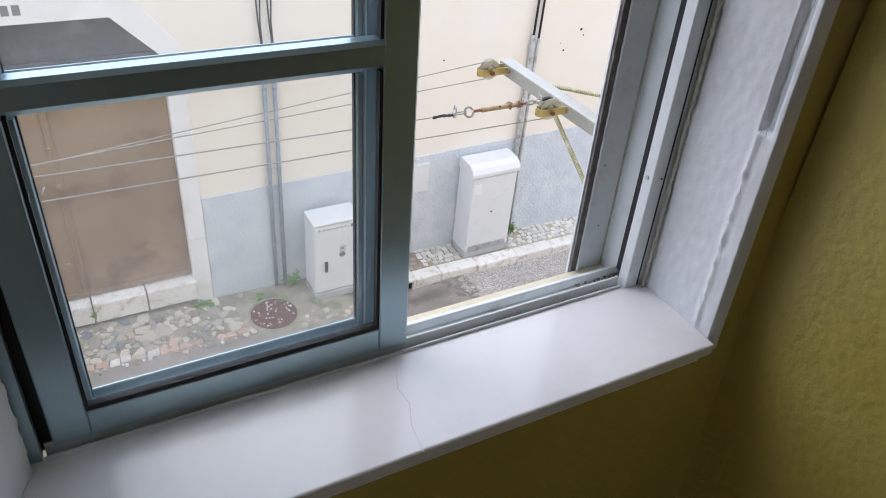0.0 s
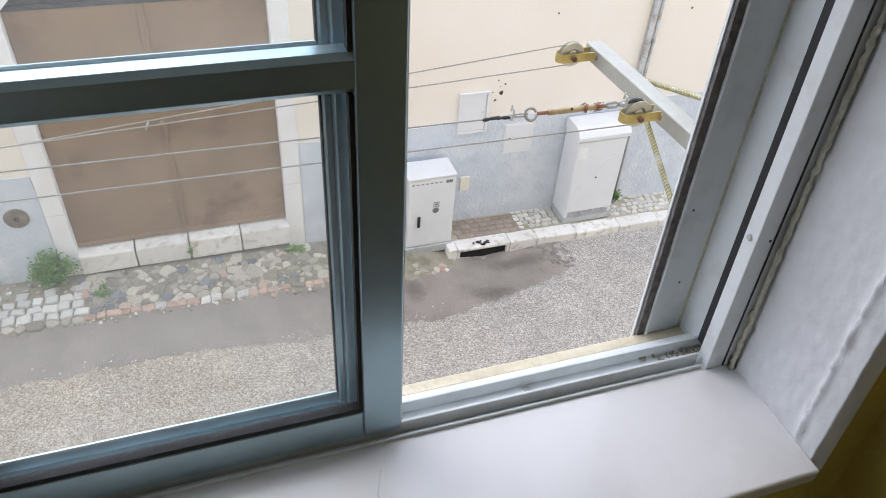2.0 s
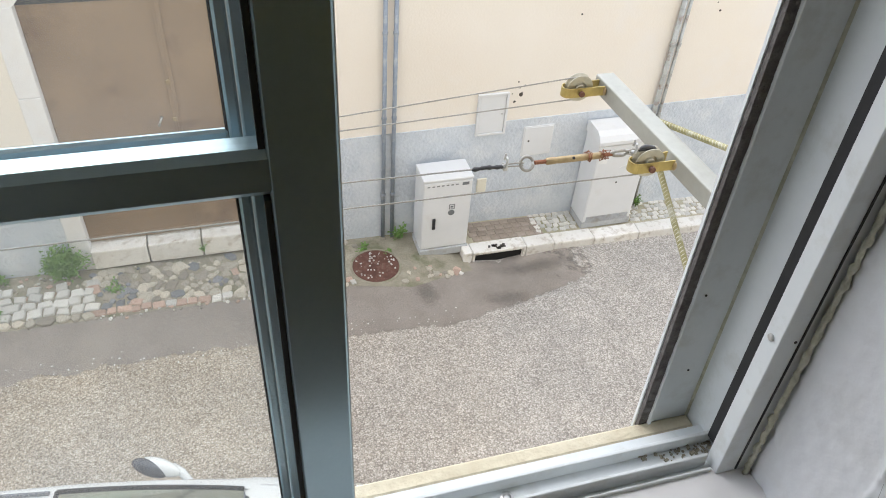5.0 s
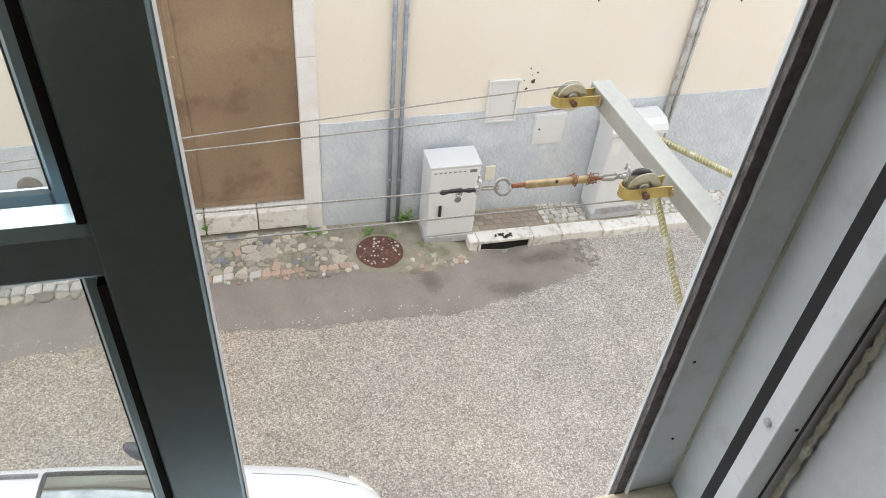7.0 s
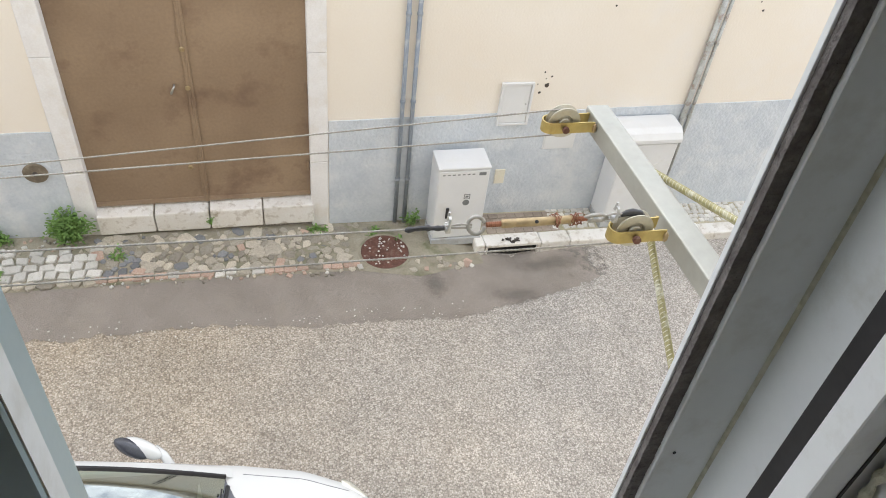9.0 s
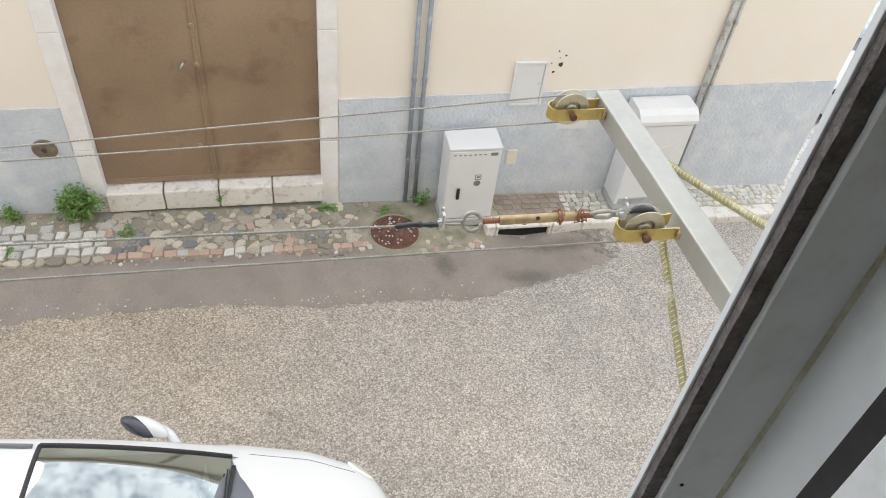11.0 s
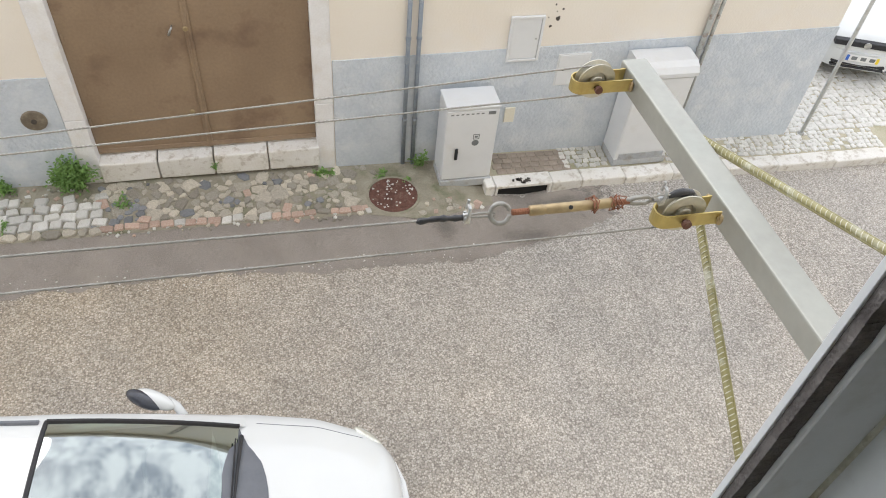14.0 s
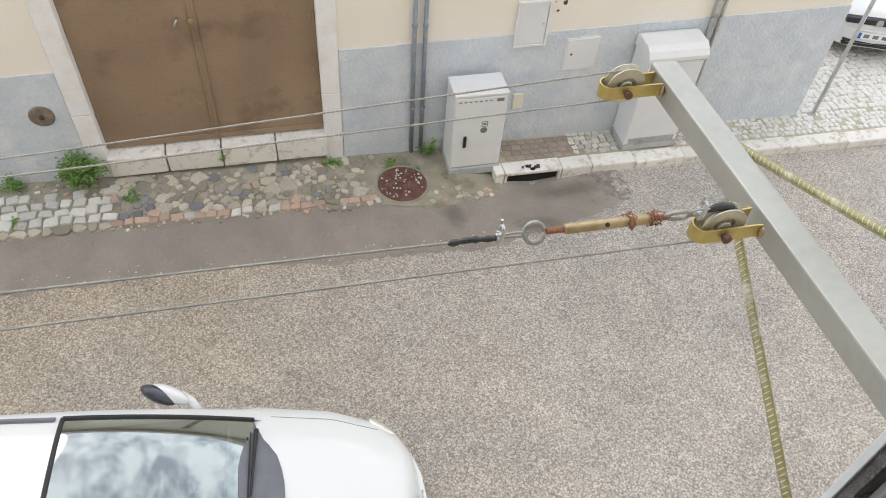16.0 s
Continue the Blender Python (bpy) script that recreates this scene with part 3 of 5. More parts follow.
for x, r, h in ((6.76, 0.035, 3.3), (6.85, 0.022, 3.25)):
    t = thing("galvanised_conduit", (x, -0.05, paved(x)), "rust-streaked galvanised conduit on the wall", "pipe", "galvanised conduits")
    part("pipe", tube(bmesh.new(), [(0, 0, 0), (0, 0, h)], r, 14), GALV, t, smooth=True)
    for z in (1.55, 2.6):
        part("clip", lathe(bmesh.new(), [(r + 0.008, -0.02), (r + 0.008, 0.02)], (0, 0, z), (0, 0, 1), 14), GALV, t)
    part("cable", tube(bmesh.new(), [(0, 0, h - 0.05), (0.01, 0.01, h + 0.5), (-0.01, 0.02, 5.8)], 0.016, 8), BLACK, t, smooth=True)

t = thing("wall_hatch", (4.405, -0.014, 1.06), "pale grey recessed service hatch with a raised rim", "wall box")
w = 0.205
part("rim", boxes(((-w, -0.028, 0), (-w + 0.03, 0.01, 0.60)), ((w - 0.03, -0.028, 0), (w, 0.01, 0.60)), ((-w + 0.03, -0.028, 0.57), (w - 0.03, 0.01, 0.60)), ((-w + 0.03, -0.028, 0), (w - 0.03, 0.01, 0.03)), bevel=0.003), CAB, t)
part("door", boxes(((-w + 0.034, -0.014, 0.034), (w - 0.034, 0.006, 0.566)), bevel=0.004), CAB, t)
part("lock", lathe(bmesh.new(), [(0.012, 0), (0.012, 0.006)], (w - 0.07, -0.014, 0.3), (0, -1, 0), 12), STEEL, t)
t = thing("meter_door", (5.10, -0.014, 0.655), "flat pale grey meter door in the base band", "wall box")
part("frame", boxes(((-0.215, -0.008, 0), (0.215, 0.01, 0.46)), bevel=0.002), CAB, t)
leaf = part("door", boxes(((-0.2, -0.016, 0.015), (0.2, -0.008, 0.445)), bevel=0.003), CAB, t)
part("lock", lathe(bmesh.new(), [(0.014, 0), (0.014, 0.006)], (-0.13, -0.016, 0.24), (0, -1, 0), 12), IRON, leaf)
t = thing("blank_plate", (4.375, -0.014, 0.13), "small cream plastic cover plate on the wall", "wall plate")
part("cover", boxes(((-0.068, -0.02, 0), (0.068, 0.005, 0.23)), bevel=0.006), CREAMPLATE, t)
t = thing("round_cap", (-1.155, -0.014, 0.665), "brown rusty round iron cap in the wall", "vent cap")
part("plate", lathe(bmesh.new(), [(0.13, 0), (0.135, 0.012), (0.12, 0.022), (0.02, 0.026)], (0, 0, 0), (0, -1, 0), 24), CAP_IRON, t)
part("boss", lathe(bmesh.new(), [(0.03, 0.02), (0.03, 0.04), (0.02, 0.045)], (0, 0, 0), (0, -1, 0), 12), IRON, t)
for i, (x, z, s) in enumerate(((4.78, 1.6, 0.028), (4.70, 1.5, 0.018), (4.72, 1.78, 0.012), (4.82, 1.72, 0.012), (4.66, 1.62, 0.009), (4.75, 1.69, 0.008), (5.42, 2.62, 0.012), (7.35, 2.55, 0.016), (7.28, 2.66, 0.010), (7.60, 2.83, 0.020), (7.66, 2.74, 0.012))):
    bm = bmesh.new()
    bmesh.ops.create_icosphere(bm, subdivisions=2, radius=s)
    for v in bm.verts:
        v.co *= 1 + 0.7 * noise.noise(v.co * 60 + Vector((i, 0, 0)))
        v.co.y *= 0.15
    ob = new("wall_chip", mesh_of(bm, "wall_chip", IRON))
    ob.location = (x, -0.002, z)
    tagged(ob, "small dark chip in the cream plaster", "wall chip", "wall chips", "structure")

# ---- cabinets on the pavement ----
def small_cabinet():
    x, y = 3.735, -0.31
    t = thing("street_cabinet", (x, y, -0.44), "low light grey electrical street cabinet with black handle", "utility cabinet")
    a, d, h = 0.325, 0.195, 1.20
    part("plinth", boxes(((-a - 0.012, -d - 0.02, -0.03), (a + 0.012, d, 0.09)), bevel=0.006), CAB_BASE, t, "stained grey plinth")
    part("body", boxes(((-a, -d + 0.012, 0.09), (a, d, h)), bevel=0.006), CAB, t)
    bm = bmesh.new()
    box(bm, (-a - 0.008, -d - 0.008, h), (a + 0.008, d, h + 0.035), 0.012, seg=2)
    part("lid", bm, CAB, t)
    leaf = part("door", boxes(((-a + 0.008, -d - 0.004, 0.11), (a - 0.008, -d + 0.014, h - 0.02)), bevel=0.005), CAB, t)
    hx = -a + 0.16
    part("handle", boxes(((hx - 0.02, -d - 0.03, 0.44), (hx + 0.02, -d - 0.004, 0.62)), bevel=0.009), BLACK, leaf, "black swing handle")
    for k in range(7):
        part("printed_bar", boxes(((-a + 0.05 + k * 0.062, -d - 0.006, h - 0.075), (-a + 0.085 + k * 0.062, -d - 0.004, h - 0.06))), INK, leaf)
    part("printed_bar", boxes(((a - 0.14, -d - 0.006, h - 0.09), (a - 0.05, -d - 0.004, h - 0.045))), INK, leaf)
    bm = bmesh.new()
    for lo, hi in (((0.03, 0.74), (0.11, 0.75)), ((0.03, 0.81), (0.11, 0.82)), ((0.03, 0.75), (0.04, 0.81)), ((0.10, 0.75), (0.11, 0.81)), ((0.05, 0.765), (0.09, 0.795))):
        box(bm, (lo[0], -d - 0.006, lo[1]), (hi[0], -d - 0.004, hi[1]))
    lathe(bm, [(0.045, 0), (0.045, 0.002)], (0.065, -d - 0.004, 0.685), (0, -1, 0), 18)
    part("printed_mark", bm, INK, leaf, "small grey printed marks")


def tall_cabinet():
    x, y = 6.19, -0.235
    t = thing("tall_street_cabinet", (x, y, paved(6.2)), "tall light grey telecom cabinet with a domed cap", "utility cabinet")
    a, d, h = 0.385, 0.20, 1.42
    part("plinth", boxes(((-a, -d, 0), (a, d, 0.10)), bevel=0.006), CAB_BASE, t)
    part("body", boxes(((-a + 0.008, -d + 0.008, 0.10), (a - 0.008, d, h)), bevel=0.008), CAB, t)
    bm = bmesh.new()
    prism(bm, [(-d - 0.025, h), (d, h), (d, h + 0.15), (d - 0.06, h + 0.17), (-d + 0.10, h + 0.165), (-d + 0.02, h + 0.12), (-d - 0.025, h + 0.05)], -a - 0.012, a + 0.012, "x")
    part("cap", bm, CAB, t)
    leaf = part("door", boxes(((-a + 0.02, -d - 0.004, 0.22), (a - 0.02, -d + 0.012, h - 0.03)), bevel=0.005), CAB, t)
    part("lock", lathe(bmesh.new(), [(0.013, 0), (0.013, 0.008)], (0.0, -d - 0.004, 0.78), (0, -1, 0), 12), IRON, leaf)
    bm = bmesh.new()
    for k in range(4):
        box(bm, (-a + 0.06, -d - 0.008, 0.12 + k * 0.022), (a - 0.06, -d + 0.01, 0.13 + k * 0.022))
    part("louvre", bm, CAB_BASE, t)
    part("torn_sticker", boxes(((-a + 0.05, -d - 0.007, 1.12), (-a + 0.17, -d - 0.003, 1.30))), PLATE_W, leaf, "remains of a white sticker")
    bm = bmesh.new()
    tube(bm, [(0.0, -d - 0.005, 1.02), (0.1, -d - 0.005, 1.06), (0.18, -d - 0.005, 1.09), (0.24, -d - 0.005, 1.16)], 0.005, 5)
    part("chalk_mark", bm, PLATE_W, leaf, "white chalk stroke")


small_cabinet()
tall_cabinet()

# kerb, drain, pavement edge
kerb = tagged(new("kerb"), "row of worn white limestone kerb stones", "kerb", kind="structure")
KB, KF = -0.46, -0.68
x, i = 3.98, 0
while x < 17:
    w = (0.13, 0.78, 0.42, 0.62, 0.72, 0.66)[i] if i < 6 else 0.75 + 0.25 * random.random()
    z = paved(x + w / 2)
    bm = bmesh.new()
    if i == 1:
        box(bm, (x, KF, z - 0.045), (x + w - 0.008, KB, z + 0.012), 0.014, seg=2)
        box(bm, (x, KF + 0.01, z - 0.25), (x + 0.04, KB, z - 0.05), 0.008)
        box(bm, (x + w - 0.05, KF + 0.01, z - 0.25), (x + w - 0.008, KB, z - 0.05), 0.008)
    else:
        box(bm, (x, KF, z - 0.25), (x + w - 0.008, KB, z + 0.012), 0.02, seg=2)
    for v in bm.verts:
        v.co += 0.012 * noise.noise_vector(v.co * 4)
        if i < 2 and v.co.y < -0.6:
            v.co.y += 0.02 * noise.noise(v.co * 9)
    part("kerb_stone", bm, LIMESTONE, kerb)
    x += w
    i += 1
# Solid block behind the slot; its near-black colour is the drain's shade.
part("drain_hollow", boxes(((4.14, KF + 0.05, -0.70), (4.87, KB + 0.02, -0.437))), HOLLOW, kerb, "black block for the shaded inside of the drain under the kerb")
bm = bmesh.new()
for k in range(14):
    p = Vector((4.36 + 0.22 * random.random(), KF + 0.12 * random.random(), paved(4.45) + 0.013))
    bmesh.ops.create_cube(bm, size=0.03, matrix=Matrix.LocRotScale(p, Euler((0, 0, random.random() * 3)), (1.4, 0.9, 0.2)))
part("broken_iron", bm, IRON, kerb, "rusted iron scraps in the broken kerb")

# a covering of paving: bed with small white cobbles, and a patch of brown paving slabs
SAND = material("mossy_sand_joints", (0.38, 0.345, 0.24), (0.50, 0.455, 0.34), 0.95, scale=5, fine=60, bump=0.5, depth=0.008, third=(0.19, 0.20, 0.09), amount3=0.75, scale3=1.8)
bed = solid("pavement", bmesh.new(), SAND, "pavement bed between white cobbles", "pavement")
bm = bmesh.new()
for a, b, c, d in ((3.98, 17.0, KB, 0.0), (X1, 17.0, 0.0, 16.0)):
    vs = [bm.verts.new((x, y, paved(x) - 0.012)) for x, y in ((a, c), (b, c), (b, d), (a, d))]
    bm.faces.new(vs)
bm.to_mesh(bed.data)
bm.free()
BRICKS = [mesh_of(box(bmesh.new(), (-0.063, -0.047, -0.03), (0.063, 0.047, 0.004), 0.006), "paving_brick", BROWN_TILE)]
for j in range(4):
    for k in range(8):
        x, y = 4.255 + k * 0.131 - 0.035 * (j % 2), KB + 0.065 + j * 0.1
        ob = new("paving_brick", BRICKS[0])
        ob.parent = bed
        ob.matrix_local = Matrix.LocRotScale((x, y, paved(x) - 0.002 - 0.004 * random.random()), Euler((random.uniform(-0.03, 0.03), random.uniform(-0.03, 0.03), random.uniform(-0.03, 0.03))), None)


def stone_mesh(name, mat, sides, rough, seed, flat=0.55):
    """One dressed or rounded stone about a metre across, to be scaled: a ring, a shoulder and a top."""
    rng = random.Random(seed)
    bm = bmesh.new()
    out = []
    for k in range(sides):
        a = 2 * math.pi * (k + 0.25 * rough * (rng.random() - 0.5)) / sides + (math.pi / 4 if sides == 4 else 0)
        r = (0.70 if sides == 4 else 0.52) * (1 + rough * (rng.random() - 0.5))
        out.append((r * math.cos(a), r * math.sin(a)))
    if sides == 4:
        pts = []
        for (ax, ay), (bx, by) in zip(out, out[1:] + out[:1]):
            pts += [(ax * 0.91 + bx * 0.09, ay * 0.91 + by * 0.09), (ax * 0.09 + bx * 0.91, ay * 0.09 + by * 0.91)]
        out = pts
    rings = []
    for s, z in ((1.0, -0.5), (1.0, 0.12), (0.93, 0.27), (flat, 0.34)):
        rings.append([bm.verts.new((s * x, s * y, z + (0.06 * rough * (rng.random() - 0.5) if z > 0.2 else 0))) for x, y in out])
    n = len(out)
    for p, q in zip(rings, rings[1:]):
        for k in range(n):
            bm.faces.new((p[k], p[(k + 1) % n], q[(k + 1) % n], q[k]))
    bm.faces.new(rings[-1])
    return mesh_of(bm, name, mat, False)


WHITE_STONES = [stone_mesh("cobble", CALCADA, 4, 0.38, s, 0.78) for s in range(6)]
ROUND_STONES = [stone_mesh("rubble", RUBBLE, 6 + s % 3, 0.62, s + 20, 0.80) for s in range(6)]
BLUE_STONES = [stone_mesh("rubble", BLUESTONE, 6, 0.5, s + 40, 0.8) for s in range(3)]
PINK_STONES = [stone_mesh("sett", PINKSTONE, 4, 0.28, s + 60) for s in range(4)]


def lay(name, mesh, x, y, z, sx, sy, turn, parent, height=0.07):
    ob = new(name, mesh)
    ob.parent = parent
    ob.matrix_local = Matrix.LocRotScale((x, y, z), Euler((random.uniform(-0.06, 0.06), random.uniform(-0.06, 0.06), turn)), (sx, sy, height))
    return ob


def joined(meshes, rows, name, mat, label, kind="stuff"):
    """Many small stones as one mesh."""
    bm = bmesh.new()
    for me, m in rows:
        k = len(bm.verts)
        bm.from_mesh(meshes[me])
        bm.verts.ensure_lookup_table()
        for v in bm.verts[k:]:
            v.co = m @ v.co
    me = mesh_of(bm, name, mat, True)
    return me


# small white cobbles of the raised pavement, in wavering rows
rng = random.Random(5)
near, rest = 0, []
y = -0.03
cells = []
while y > KB + 0.02:
    x = 5.16 + 0.03 * rng.random()
    while x < 10.2:
        if not (5.8 < x < 6.58 and y > -0.44):
            cells.append((x, y))
        x += 0.088 + 0.012 * rng.random()
    y -= 0.086
for k, (x, y) in enumerate(cells):
    if rng.random() < 0.06:
        continue
    s = 0.088 * rng.uniform(0.85, 1.0)
    args = (x + rng.uniform(-0.012, 0.012), y + rng.uniform(-0.01, 0.01), paved(x) - 0.014, s, s * rng.uniform(0.8, 1.0), rng.uniform(-0.3, 0.3))
    if x < 8.0 and near < 190:
        lay("cobble", WHITE_STONES[k % 6], *args, bed, 0.05)
        near += 1
    else:
        rest.append((k % 6, Matrix.LocRotScale(args[:3], Euler((0, 0, args[5])), (s, s, 0.05))))
for k in range(2600):
    i, j = k % 52, k // 52
    x, y = X1 + 0.1 + 0.105 * i + rng.uniform(-0.02, 0.02), 0.08 + 0.105 * j + rng.uniform(-0.02, 0.02)
    s = 0.108 * rng.uniform(0.88, 1)
    rest.append((k % 6, Matrix.LocRotScale((x, y, paved(x) - 0.014), Euler((0, 0, rng.uniform(-0.3, 0.3))), (s, s, 0.05))))
far = new("cobbles_beyond", joined(WHITE_STONES, rest, "cobbles_beyond", CALCADA, ""))
far.parent = bed
tagged(far, "white limestone cobbles of the side street", kind="stuff")

# the old cobbled strip before the door
rng = random.Random(11)
for r in range(5):
    y = -0.885 + r * 0.142
    x = -3.3 + 0.06 * rng.random()
    while x < -0.72:
        w = rng.uniform(0.10, 0.20)
        if r < 4 or rng.random() < 0.4:
            mesh = WHITE_STONES[rng.randrange(6)] if r else ROUND_STONES[rng.randrange(6)]
            lay("cobble", mesh, x + w / 2, y + rng.uniform(-0.015, 0.015), ground(x, y) + 0.018, w * rng.uniform(0.82, 1.0), 0.142 * rng.uniform(0.72, 1.0), rng.uniform(-0.2, 0.2), cobble_bed, 0.075)
        x += w
x = -3.3
while x < 2.3:
    w = rng.uniform(0.10, 0.17)
    if x > -0.72:
        me = PINK_STONES if rng.random() < (0.85 if x < 0.55 or x > 1.2 else 0.2) else (WHITE_STONES if rng.random() < 0.6 else ROUND_STONES)
        lay("sett", me[rng.randrange(4)], x + w / 2, -0.85 + rng.uniform(-0.015, 0.015), ground(x, -0.9) + 0.012, w * 0.95, rng.uniform(0.085, 0.11), rng.uniform(-0.1, 0.1), cobble_bed)
    x += w
placed = []
for k in range(6000):
    x, y, s = rng.uniform(-0.72, 2.32), rng.uniform(-0.78, -0.10), rng.uniform(0.085, 0.21) * (1 - 0.55 * k / 6000)
    if x > 1.75 and rng.random() < 0.5 or (x - 2.77) ** 2 + (y + 0.64) ** 2 < 0.16:
        continue
    if all((x - a) ** 2 + (y - b) ** 2 > (0.43 * (s + c)) ** 2 for a, b, c in placed):
        placed.append((x, y, s))
        me = BLUE_STONES[rng.randrange(3)] if rng.random() < (0.5 if x < -0.1 and y < -0.35 else 0.11) else (ROUND_STONES[rng.randrange(6)] if rng.random() < 0.95 else PINK_STONES[rng.randrange(4)])
        lay("rubble", me, x, y, ground(x, y) + 0.011 - 0.034 * max(0.0, noise.noise((x * 2.2, y * 3, 4))) - rng.uniform(0, 0.006), s * 1.10, s * rng.uniform(0.68, 1.05), rng.uniform(0, 6.28), cobble_bed, 0.062)
for k in range(900):
    x, s = rng.uniform(-3.3, 3.95), rng.uniform(0.025, 0.07)
    y = rng.uniform(-1.0, -0.05)
    if x < -0.7 and y < -0.45 or (x - 2.77) ** 2 + (y + 0.64) ** 2 < 0.17 or (x > 3.35 and y > -0.55):
        continue
    if all((x - a) ** 2 + (y - b) ** 2 > (0.5 * (s + c)) ** 2 for a, b, c in placed) and (x < 2.3 or y < -0.75 or rng.random() < 0.12):
        placed.append((x, y, s))
        me = (ROUND_STONES, WHITE_STONES, PINK_STONES, ROUND_STONES)[rng.randrange(4)]
        if x > 2.3:
            s *= 1.7
        lay("rubble", me[rng.randrange(4)], x, y, ground(x, y) + 0.012, s, s * 0.8, rng.uniform(0, 6.28), cobble_bed, 0.04)

# pale chips that came loose along the edge of the repair
bm = bmesh.new()
for k in range(150):
    x, q = rng.uniform(-2.6, 3.6), rng.uniform(0.005, 0.015)
    y = -1.75 + rng.gauss(0.05, 0.09)
    bmesh.ops.create_cube(bm, size=q, matrix=Matrix.LocRotScale((x, y, ground(x, y) + 0.007 + q * 0.2), Euler((rng.random(), rng.random(), rng.random() * 3)), (1.2, 0.9, 0.6)))
tagged(new("loose_chips", mesh_of(bm, "loose_chips", CALCADA)), "pale stone chips scattered along the asphalt edge", "gravel", kind="stuff")

# manhole cover
mx, my = 2.775, -0.64
t = thing("manhole_cover", (mx, my, ground(mx, my) + 0.012), "round rusty cast-iron manhole cover littered with chips", "manhole cover")
part("ring", lathe(bmesh.new(), [(0.34, -0.05), (0.34, 0.012), (0.31, 0.016), (0.31, 0.0)], (0, 0, 0), (0, 0, 1), 40), DIRT, t)
bm = lathe(bmesh.new(), [(0.305, -0.03), (0.305, 0.016), (0.29, 0.020), (0.05, 0.020)], (0, 0, 0), (0, 0, 1), 40)
cover = part("cover", bm, RUST, t)
bm = bmesh.new()
for i in range(-7, 8):
    for j in range(-7, 8):
        if (i * i + j * j) < 47:
            box(bm, (i * 0.038 - 0.010, j * 0.038 - 0.010, 0.018), (i * 0.038 + 0.010, j * 0.038 + 0.010, 0.024))
part("tread", bm, RUST, cover)
bm = bmesh.new()
for k in range(46):
    a, r = rng.uniform(0, 6.28), 0.28 * math.sqrt(rng.random())
    bmesh.ops.create_cube(bm, size=rng.uniform(0.008, 0.02), matrix=Matrix.LocRotScale((r * math.cos(a), r * math.sin(a), 0.026), Euler((rng.random(), rng.random(), rng.random())), None))
ob = new("litter_chips", mesh_of(bm, "litter_chips", CALCADA))
ob.location = (mx, my, ground(mx, my) + 0.012)
tagged(ob, "pale chips and crumbs lying on the iron cover", "litter", kind="stuff")


# weeds
def weed(where, radius, height, leaves, seed, label, size=0.05):
    rng = random.Random(seed)
    t = thing("weed", where, label, "weed", "weeds by the wall")
    bm, st = bmesh.new(), bmesh.new()
    stems = max(5, leaves // 12)
    for s in range(stems):
        a, lean = rng.uniform(0, 6.28), rng.random() ** 0.7
        tip = Vector((radius * lean * math.cos(a), -abs(radius * lean * math.sin(a)) * 0.8 if where[1] > -0.2 else radius * lean * math.sin(a), height * (1 - 0.55 * lean) * rng.uniform(0.6, 1.0)))
        mid = tip * 0.5 + Vector((0, 0, height * 0.12))
        tube(st, [(0.1 * tip.x, 0.1 * tip.y, -0.02), mid, tip], [0.004, 0.003, 0.0015], 4)
        for k in range(leaves // stems):
            f = rng.uniform(0.25, 1.05)
            c = (mid * (2 * f) if f < 0.5 else mid.lerp(tip, 2 * f - 1)) + Vector((rng.gauss(0, 1), rng.gauss(0, 1), rng.gauss(0, 1))) * radius * 0.13
            c.z = max(c.z, 0.01)
            m = Matrix.Translation(c) @ Euler((rng.uniform(-0.7, 0.7), rng.uniform(-0.7, 0.7), rng.uniform(0, 6.28))).to_matrix().to_4x4()
            L, W = size * rng.uniform(0.6, 1.2), size * rng.uniform(0.3, 0.5)
            vs = [bm.verts.new(m @ Vector(p)) for p in ((0, 0, 0), (L * 0.35, W * 0.5, 0.006), (L * 0.75, W * 0.4, 0.004), (L, 0, -0.008), (L * 0.75, -W * 0.4, 0.004), (L * 0.35, -W * 0.5, 0.006))]
            bm.faces.new(vs[:4])
            bm.faces.new((vs[0], vs[3], vs[4], vs[5]))
    part("stems", st, LEAF, t)
    part("leaves", bm, LEAF, t)


weed((-0.95, -0.10, ground(-0.95, -0.1)), 0.27, 0.62, 1300, 1, "bushy green weed growing against the wall", 0.06)
weed((-1.75, -0.08, ground(-1.75, -0.1)), 0.16, 0.22, 200, 2, "green weed at the foot of the wall")
weed((-0.42, -0.42, ground(-0.4, -0.4)), 0.13, 0.06, 110, 3, "low green weed between the cobbles")
weed((-1.65, -0.72, ground(-1.6, -0.7)), 0.12, 0.06, 80, 4, "low green weed between the cobbles")
weed((1.98, -0.12, ground(2, -0.1)), 0.15, 0.10, 150, 5, "low green weed before the door jamb")
weed((3.2, -0.10, ground(3.2, -0.1)), 0.15, 0.40, 110, 6, "thin tall weed beside the conduits", 0.055)
weed((6.86, -0.10, paved(6.86)), 0.07, 0.26, 90, 7, "green weed beside the conduit on the pavement")
weed((2.70, -0.26, ground(2.7, -0.2)), 0.10, 0.05, 50, 8, "low weed beside the manhole")
weed((2.98, -0.42, ground(3.0, -0.4)), 0.08, 0.06, 50, 9, "low weed beside the manhole")
weed((0.66, -0.09, -0.2), 0.04, 0.12, 24, 10, "tiny weed in the joint of the door sill")

# pole at the corner
t = thing("sign_pole", (9.0, -0.03, paved(9.0)), "slim grey steel pole standing at the street corner", "pole")
part("pole", tube(bmesh.new(), [(0, 0, 0), (0, 0, 4.2)], 0.028, 14), POLE_GREY, t, smooth=True)
part("collar", lathe(bmesh.new(), [(0.05, 0), (0.045, 0.02), (0.03, 0.03)], (0, 0, 0), (0, 0, 1), 16), GALV, t)


